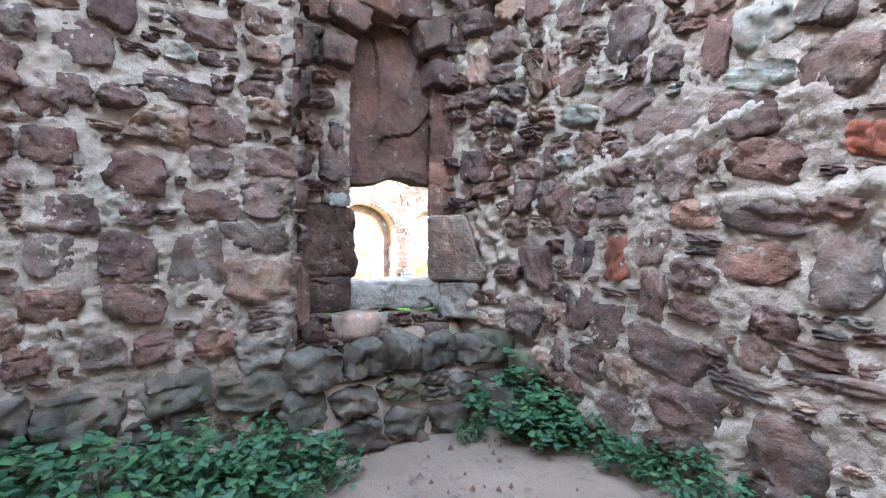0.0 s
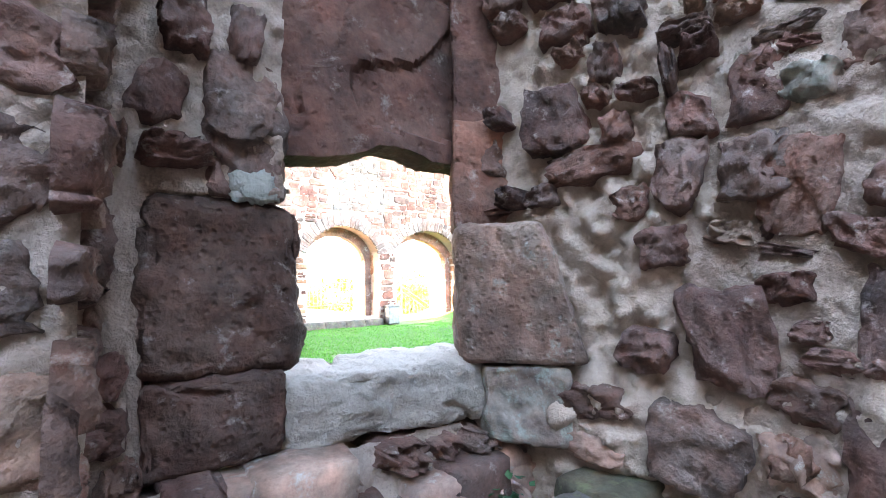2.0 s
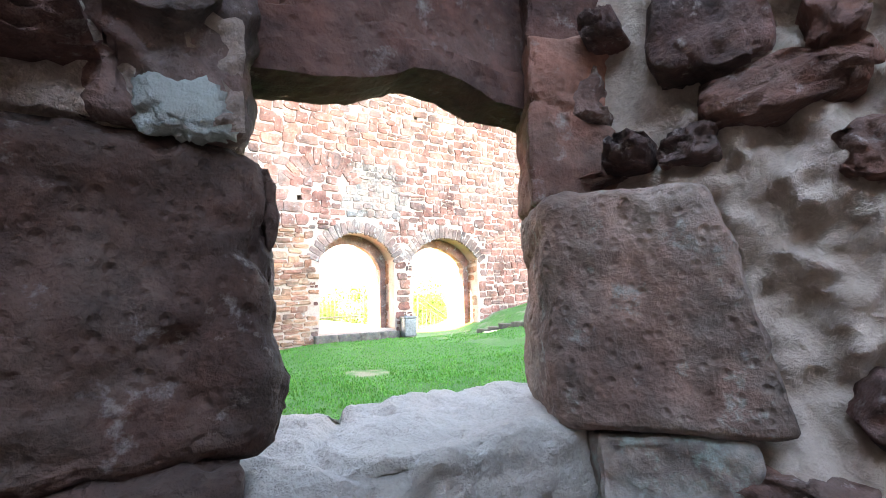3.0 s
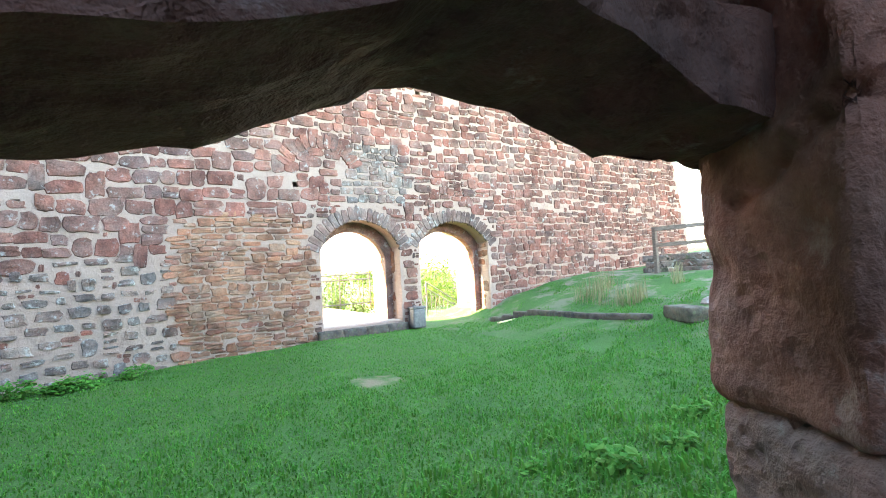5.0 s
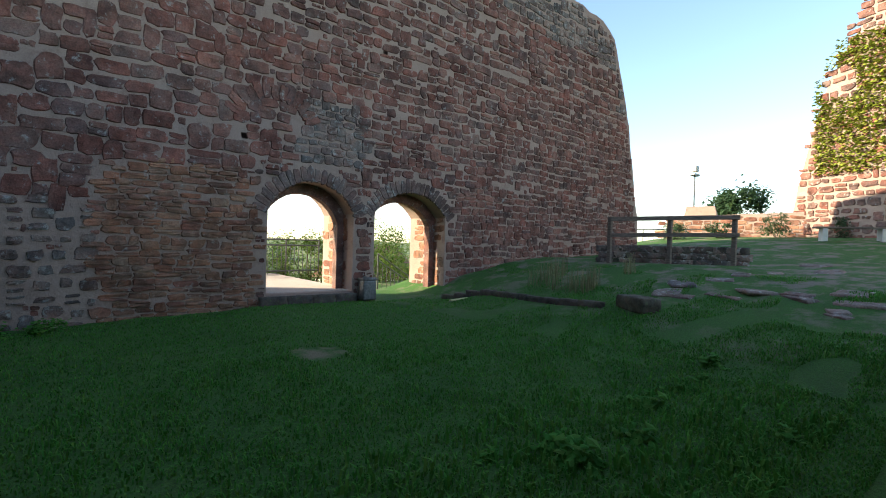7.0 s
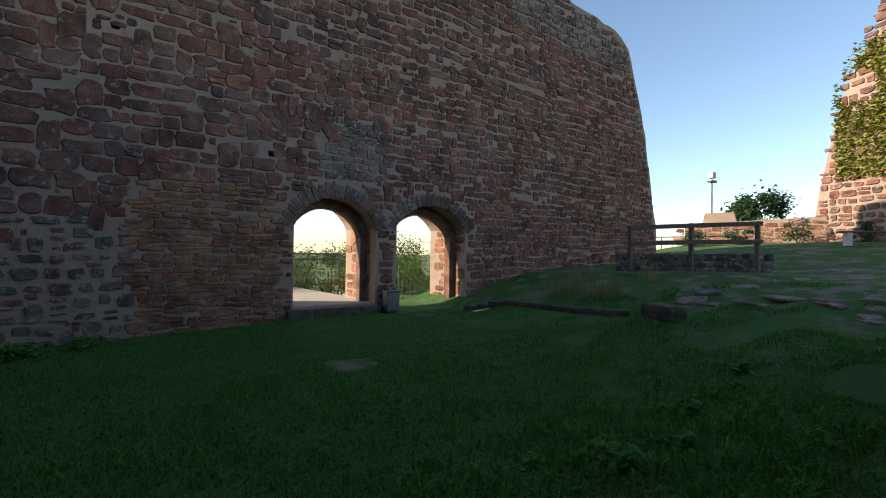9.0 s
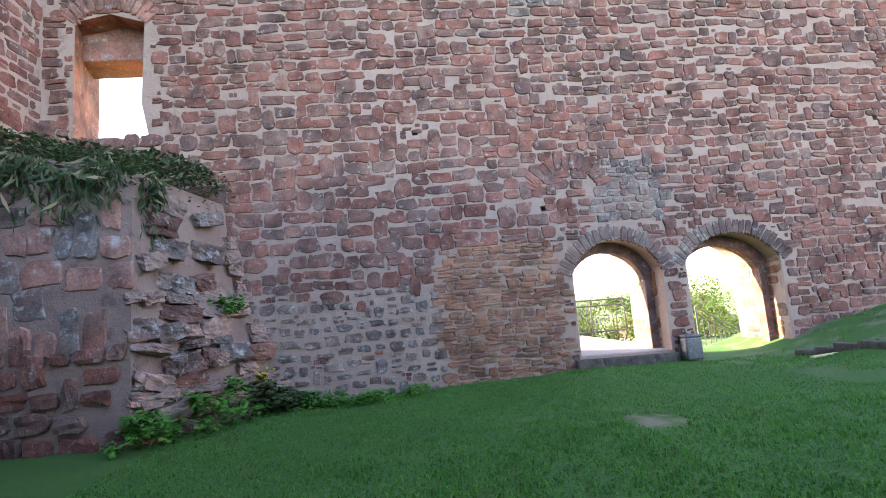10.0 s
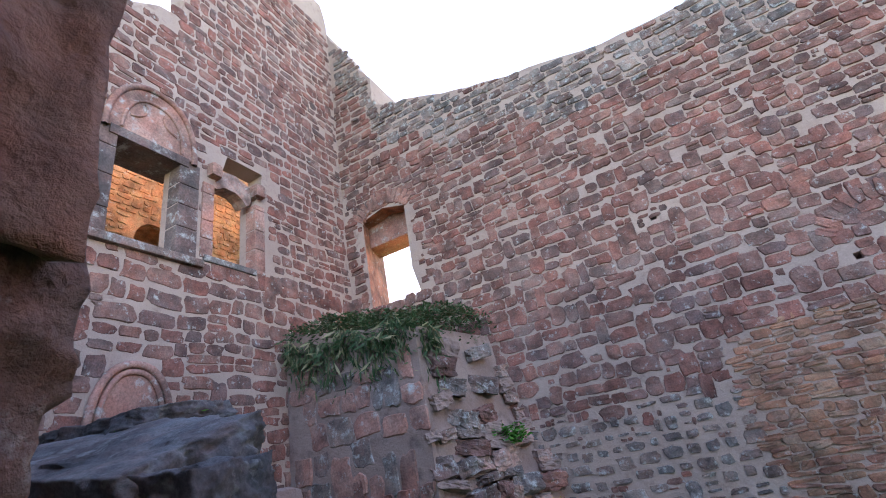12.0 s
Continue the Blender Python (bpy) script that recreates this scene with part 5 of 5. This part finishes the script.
def house(at, size, rz, label):
    h = thing("house", label, "house", at=at)
    h.rotation_euler = (0, 0, radians(rz))
    sx, sy, sz = size
    part("wall", box_bm((sx, sy, sz), 0, (0, 0, sz / 2)), M_HOUSE, h)
    part("roof", slab_bm([(-sy / 2 - 0.4, sz), (sy / 2 + 0.4, sz), (0, sz + sy * 0.5)], [], lambda u, v, d: Vector((d - sx / 2 - 0.3, u, v)), sx + 0.6), M_ROOF, h)
    for i in range(3):
        w = part("window", box_bm((1.0, 0.08, 1.2), 0.02, (-sx / 3 + i * sx / 3, -sy / 2 - 0.02, sz * 0.6)), M_GLASS, h)
        part("sill", box_bm((1.2, 0.16, 0.08), 0.02, (-sx / 3 + i * sx / 3, -sy / 2 - 0.06, sz * 0.6 - 0.65)), M_HOUSE, w)


house((26, 46, -7.6), (9, 7, 5), 20, "pale rendered house with a red tiled roof")
house((17, 74, -8.0), (10, 7, 5), -15, "distant white house in the valley")

# ------------------------------------------------------------------ right side: kerb, slab, fence, low wall, ruin
kerb = thing("kerb", "row of low dark kerb stones edging the mound", "kerb", kind="structure")
for i in range(10):
    f = i / 9
    x, y = KERB[0][0] + (KERB[1][0] - KERB[0][0]) * f, KERB[0][1] + (KERB[1][1] - KERB[0][1]) * f
    part("kerb_stone", rock_bm((0.4, 0.16, 0.16), 130 + i, 0.14, 2, 0.85), M_IN_DARK, kerb, smooth=True).matrix_world = pose(x, y, ground_z(x, y) - 0.07, 0, 0, 94)
slab = part("fallen_slab", rock_bm((0.62, 0.34, 0.22), 140, 0.07, 3, 0.85), M_IN_DARK, None, smooth=True)
slab.matrix_world = pose(6.67, 4.05, ground_z(6.67, 4.05) - 0.04, 0, 0, 66)
tagged(slab, "dark squared stone lying in the grass", "stone")
fence = thing("timber_fence", "weathered two-rail timber fence beside the wall end", "fence")
FP = [(9.95, 6.6), (10.62, 5.5), (11.12, 4.35)]
for x, y in FP:
    part("post", box_bm((0.09, 0.09, 1.35), 0.012, (x, y, ground_z(x, y) + 0.42)), M_WOOD, fence)
for (a, b), (c, d) in zip(FP, FP[1:]):
    for z, t in ((1.04, 0.1), (0.66, 0.09)):
        p, q = Vector((a, b, ground_z(a, b) + z)), Vector((c, d, ground_z(c, d) + z))
        bm = box_bm(((q - p).length + 0.08, 0.05, t), 0.008)
        ob = part("rail", bm, M_WOOD, fence)
        ob.matrix_world = Matrix.Translation((p + q) / 2 + Vector((-0.03, -0.07, 0))) @ (q - p).to_track_quat("X", "Z").to_matrix().to_4x4()
low = thing("low_wall", "low dark dry-stone wall under the fence", "wall", kind="structure")
for i in range(26):
    for j in range(3):
        f = (i + 0.5 * (j % 2)) / 25
        x, y = 10.2 + 1.35 * f, 6.95 - 2.6 * f
        part("stone", rock_bm((0.27, 0.3, 0.155), i * 3 + j, 0.1, 2, 0.9), M_GREY if (i + j) % 3 else M_IN_DARK, low, smooth=True).matrix_world = pose(x, y, ground_z(x, y) - 0.05 + 0.15 * j, 0, 0, -62)

ruin = thing("ruin_tower", "sunlit sandstone tower ruin overgrown with ivy", "ruin")
RX, RY = 23.0, 6.5
F_R = frame_of((RX, RY, 0), Vector((-0.3, -0.95, 0)), Vector((-0.95, 0.3, 0)))
prof = [(-0.3, 0.6), (8.5, 0.6), (8.5, 13), (4.2, 13.2), (3.0, 11.2), (2.0, 9.4), (1.2, 8.0), (0.7, 6.2), (0.2, 4.0)]
part("masonry", slab_bm(prof, [], lambda u, v, d: F_R @ Vector((u, v, -d)), 2.6), M_MORTAR, ruin)


def keep_r(u, v, w, h):
    return u - w / 2 > -0.2 + max(0, v - 2) * 0.16 + max(0, v - 8) * 0.35 and v + h / 2 < 13


lay_rest(ruin, F_R, [(*s, 0.05) for s in courses(-0.3, 8.4, 0.7, 13, (0.2, 0.34), (0.3, 0.6), 0.06, 151, keep_r)], M_RED_I, 152)
pts = []
rv = random.Random(8)
while len(pts) < 5200:
    u, v = rv.uniform(0.8, 4.6), rv.uniform(4.4, 9.4)
    if noise.noise(Vector((u * 0.6, v * 0.45, 2))) > -0.05 - 0.3 * (v > 4) and keep_r(u, v, 0.2, 0.2):
        pts.append(F_R @ Vector((u, v, rv.uniform(0.03, 0.2))))
leaves_part("ivy", *leaf_cloud(pts, 0.13, 9, 1.0, wide=0.9), M_IVY, ruin)
far_wall = thing("boundary_wall", "low sunlit sandstone boundary wall in the distance", "wall", kind="structure")
F_D = frame_of((21.7, 9.9, 0.6), Vector((0.28, -0.96, 0)), Vector((-0.96, -0.28, 0)))
part("masonry", slab_bm([(-1, -1), (6.8, -1), (6.8, 2.5), (1.0, 2.3), (0.9, 2.7), (-0.2, 2.7), (-0.3, 2.2), (-1, 2.1)], [], lambda u, v, d: F_D @ Vector((u, v, -d)), 0.5), M_MORTAR, far_wall)
lay_rest(far_wall, F_D, [(*s, 0.03) for s in courses(-0.9, 6.7, 0.5, 2.3, (0.16, 0.24), (0.3, 0.6), 0.04, 161, lambda u, v, w, h: v + h / 2 < 2.3)], M_TAN_I, 162)
shrub("lone_tree", "small round-crowned tree beyond the boundary wall", (29.3, 10.6, 1.4), (3.0, 3.0, 3.6), 300, M_TREE, 6500, 0.24, 0.3, "tree")
lamp = thing("street_lamp", "tall slim lamp post beyond the fence", "lamp", at=(29.1, 13.0, -0.8))
part("pole", tube_bm((0, 0, 0), (0, 0, 6.6), 0.06, 0.04), M_BIN, lamp)
head = part("head", box_bm((0.7, 0.3, 0.12), 0.03, (0, 0, 6.65)), M_BIN, lamp)
part("lens", box_bm((0.5, 0.22, 0.04), 0.01, (0, 0, 6.58)), M_GLASS, head)
part("upper_head", box_bm((0.4, 0.3, 0.35), 0.03, (0, 0, 7.0)), M_HOUSE, lamp)
railing((17.0, 11.5, 0.9), (23.0, 8.5, 1.1), 1.2, 26, "far_railing", "pale metal railing in the distance")
bench = thing("bench", "plain timber bench near the ruin", "bench", at=(19.3, 3.9, ground_z(19.3, 3.9)))
bench.rotation_euler = (0, 0, radians(-60))
for i in range(3):
    part("slat", box_bm((2.0, 0.12, 0.05), 0.01, (0, -0.14 + 0.14 * i, 0.44)), M_WOOD, bench)
for x in (-0.75, 0.75):
    part("leg", box_bm((0.14, 0.36, 0.42), 0.01, (x, 0, 0.21)), M_HOUSE, bench)
for i, (x, y, s) in enumerate(((19.5, 9.6, 1.0), (20.5, 8.2, 0.9), (21.6, 6.6, 1.3), (22.4, 4.8, 1.0))):
    shrub("low_shrub", "low dark shrub by the boundary wall", (x, y, ground_z(x, y) - 0.1), (1.2, 1.0, s * 0.8), 310 + i, M_TREE, 900, 0.1, 0, "bush", "shrubs by the boundary wall")
flat_stone = part("flat_stone", rock_bm((0.6, 0.4, 0.07), 330, 0.1, 3, 0.7), M_GREY, None, smooth=True)
tagged(flat_stone, "flat grey stone sunk into the worn grass slope", "stone", "flat stones in the slope")
rv = random.Random(12)
flat_stone.matrix_world = pose(8.2, 3.0, ground_z(8.2, 3.0) - 0.045, 0, 0, 40)
for i in range(16):
    x, y = rv.uniform(7.4, 12.5), rv.uniform(0.9, 4.4)
    copy_thing(flat_stone, pose(x, y, ground_z(x, y) - 0.055 * rv.uniform(0.85, 1.1), 0, -7, 0) @ pose(0, 0, 0, 0, 0, rv.uniform(0, 180)) @ Matrix.Diagonal((*[rv.uniform(0.35, 1.05) for _ in range(2)], 1, 1)))

# ------------------------------------------------------------------ plants
def lawn(name, label, count, box, height, seed, mat, dense=None, width=0.006, lean=0.6):
    rnd = random.Random(seed)
    x0, x1, y0, y1 = box
    pts = []
    while len(pts) < count:
        x, y = rnd.uniform(x0, x1), y0 + (y1 - y0) * rnd.random() ** 1.5
        if math.hypot(x - 2.2, y - 5.45) < 0.32 or (dense and noise.noise(Vector((x * dense, y * dense, seed))) < -0.1):
            continue
        if x > 5 and noise.noise(Vector((x * 0.9, y * 1.6, 40))) > 0.25 - 0.12 * (x - 5):
            continue
        pts.append((x, y, ground_z(x, y) - 0.01))
    ob = new(name, mesh_of(name, *blades(pts, height, seed, lean, width), mat, False))
    tagged(ob, label, "grass", kind="stuff")


lawn("lawn_grass", "short green courtyard grass in shade", 130000, (-3.5, 9.5, 0.9, 8.9), 0.042, 1, M_GRASS, None, 0.005, 0.8)
lawn("lawn_tufts", "taller uneven grass tufts in the lawn", 16000, (-1.5, 8.5, 1.2, 5.5), 0.075, 2, M_GRASS, 1.6, 0.006, 1.0)
lawn("lawn_clumps", "coarse bright grass clumps near the window", 1500, (1.0, 4.5, 1.2, 2.9), 0.12, 7, M_GRASS, 2.6, 0.010, 0.8)
lawn("dry_stalks", "dry straw-coloured grass stalks on the mound", 420, (7.1, 8.9, 5.3, 7.4), 0.42, 3, M_DRY, None, 0.005, 0.3)


def weed(name, label, at, seed, size=0.3, n=26, mat=None, leaf=0.05, group=""):
    """A low leafy herb: stems with toothed leaflets in threes."""
    rnd = random.Random(seed)
    t = thing(name, label, "plant", group, at=at)
    pts = []
    for i in range(n):
        a, r = rnd.uniform(0, 6.283), size * rnd.random() ** 0.6
        h = rnd.uniform(0.25, 1.0) * size * (1.25 - r / size * 0.5)
        tip = Vector((math.cos(a) * r, math.sin(a) * r, h))
        if i < 6:
            part("stem", tube_bm((tip.x * 0.2, tip.y * 0.2, -0.02), tip, 0.004, 0.002, 5), mat or M_WEED, t)
        for q in range(15):
            pts.append(tip + Vector((rnd.gauss(0, 0.035), rnd.gauss(0, 0.035), rnd.gauss(0, 0.03))))
    leaves_part("leaves", *leaf_cloud(pts, leaf, seed, 0.8, wide=0.75), mat or M_WEED, t)
    return t


base_weeds = [weed("weed", "dark green leafy weed at the foot of the wall", (-1.55, -0.55, 0), 400, 0.30, 30, group="weeds along the chamber walls"),
              weed("weed", "dark green leafy weed at the foot of the wall", (-1.0, -0.5, 0), 401, 0.26, 26, group="weeds along the chamber walls"),
              weed("weed", "dark green leafy weed at the foot of the wall", (0.4, -0.8, 0), 402, 0.22, 26, group="weeds along the chamber walls")]
rp = random.Random(6)
for i, (x, y, s) in enumerate(((-1.85, -0.6, 1.1), (-2.2, -0.5, 1.2), (-2.6, -0.6, 1.2), (-1.3, -0.5, 0.95), (-1.15, -0.75, 0.8), (-1.7, -0.9, 1.0), (-2.1, -0.95, 1.0), (-0.78, -0.52, 0.6),
                               (-1.4, -0.85, 0.9), (0.4, -0.62, 0.95), (0.44, -0.95, 0.7), (0.4, -1.25, 0.65), (0.42, -1.55, 0.6), (0.05, -0.5, 0.35), (0.44, -1.85, 0.6),
                               (0.42, -0.5, 1.15), (-0.95, -0.7, 0.45))):
    copy_thing(base_weeds[i % 3], pose(x, y, 0, 0, 0, rp.uniform(0, 360)) @ Matrix.Scale(s, 4))
weed("small_weed", "small green herb growing from the ledge", (0.14, -0.02, 0.42), 420, 0.06, 8, leaf=0.03)

rosette = weed("rosette_weed", "broad-leaved rosette weed in the lawn", (2.4, 2.2, ground_z(2.4, 2.2)), 470, 0.07, 7, M_GRASS, 0.08, "rosette weeds in the lawn")
for i in range(9):
    x, y = rp.uniform(1.6, 5.5), rp.uniform(1.1, 2.6)
    copy_thing(rosette, pose(x, y, ground_z(x, y) - 0.01, 0, 0, rp.uniform(0, 360)) @ Matrix.Scale(rp.uniform(0.6, 1.2), 4))

# growth on the corner pier
crown = thing("pier_growth", "hanging grass and ivy on the broken pier", "plant")
pts, hang = [], []
for i in range(4200):
    y = rp.uniform(6.65, 8.9)
    x = rp.uniform(-6.7, -3.75 + 0.2 * (y - 6.85))
    top = 4.35 - 0.17 * (x + 6.7) + 0.32 * noise.noise(Vector((x * 1.3, y, 5))) + 0.14 * (y - 6.8)
    pts.append((x, y, top - abs(rp.gauss(0, 0.3)) - 0.25 * (y < 6.9) * rp.random()))
leaves_part("leaves", *leaf_cloud(pts, 0.1, 30, 1.1), M_HANG, crown)
for i in range(1500):
    x = rp.uniform(-6.7, -3.7)
    hang.append((x, 6.76 + rp.uniform(-0.1, 0.2) + (0.3 if x > P_X - 0.1 else 0), 3.9 - 0.12 * (x + 6.7) - abs(rp.gauss(0, 0.32)) + 0.3 * noise.noise(Vector((x * 2, 1, 1)))))
leaves_part("hanging_grass", *leaf_cloud(hang, 0.2, 31, 1.4, 1.0, -0.9, 0.1), M_HANG, crown)
straw = [(x, y - 0.02, z + 0.05) for x, y, z in hang[::6]]
leaves_part("dry_grass", *leaf_cloud(straw, 0.26, 34, 1.4, 1.0, -0.8, 0.08), M_DRY, crown, "stuff")
for i, (x, y, z, s) in enumerate(((-3.1, 7.9, -0.05, 0.5), (-2.7, 8.3, -0.1, 0.4), (-3.4, 7.3, -0.1, 0.5), (-2.4, 8.7, -0.1, 0.3), (-3.7, 6.7, -0.1, 0.4), (-2.8, 8.5, 0.1, 0.35), (-3.35, 8.3, 1.5, 0.3))):
    weed("wall_weed", "leafy weed growing against the broken pier", (x, y, z), 430 + i, s, 30, M_HANG if i % 2 else M_GRASS, 0.09, "weeds at the pier")
flower = thing("yellow_flowers", "small yellow flowering plant on the pier", "plant", at=(-2.75, 8.25, 0.45))
leaves_part("flowers", *leaf_cloud([(rp.gauss(0, 0.12), rp.gauss(0, 0.08), rp.gauss(0.1, 0.08)) for _ in range(60)], 0.05, 33, 1, wide=0.9), M_YELLOW, flower, "stuff")
part("stem", tube_bm((0, 0, -0.4), (0, 0, 0.1), 0.008, 0.004, 5), M_GRASS, flower)
for i, (x, z) in enumerate(((-0.3, 0), (-1.2, 0), (-2.0, 0), (-0.9, 0.0), (-1.7, 0.0))):
    weed("wall_foot_weed", "low nettle-like weed at the wall foot", (x, 8.5 - 0.25 * (i % 2), -0.08), 450 + i, 0.22, 20, M_GRASS, 0.06, "weeds along the far wall")

# fern and grass on the wall stump
fern = thing("fern", "small bright fern growing from the stump's side", "fern", at=(-2.2, 1.42, 1.32))
for i in range(7):
    a = -2.8 + 0.42 * i
    pts = []
    L = rp.uniform(0.16, 0.24)
    fvs, ffs = [], []
    for j in range(10):
        f = j / 9
        c = Vector((math.cos(a) * L * f, math.sin(a) * L * f, L * (0.9 * f - 0.8 * f * f)))
        for sg in (-1, 1):
            w = 0.055 * (1 - f) + 0.008
            sdir = Vector((-math.sin(a) * sg, math.cos(a) * sg, -0.2))
            fw = Vector((math.cos(a), math.sin(a), 0)) * 0.02
            k_ = len(fvs)
            fvs += [c, c + sdir * w * 0.5 + fw, c + sdir * w, c + sdir * w * 0.5 - fw * 0.3]
            ffs.append((k_, k_ + 1, k_ + 2, k_ + 3))
    leaves_part("frond", fvs, ffs, M_GRASS, fern)
tuft = thing("stump_grass", "hanging grass tuft on the wall stump", "grass", at=(-2.35, 1.42, 1.3))
leaves_part("blades", *leaf_cloud([(rp.gauss(0, 0.18), rp.gauss(0, 0.05), rp.gauss(0, 0.05)) for _ in range(320)], 0.2, 37, 1.2, 1.0, -0.4, 0.07), M_HANG, tuft)
moss = thing("stump_moss_grass", "tuft of grass on the slab's far side", "grass", at=(-3.2, 2.25, 1.86))
leaves_part("blades", *leaf_cloud([(rp.gauss(0, 0.2), rp.gauss(0, 0.1), rp.gauss(0, 0.02)) for _ in range(160)], 0.08, 38, 0.8, 1.0, 0.5, 0.08), M_GRASS, moss)

# ------------------------------------------------------------------ single stones of the far wall, last
for s, m in single_n[:290]:
    lay_stone(wall_north, F_N, *s, rnd.uniform(0.018, 0.042), m, rnd)
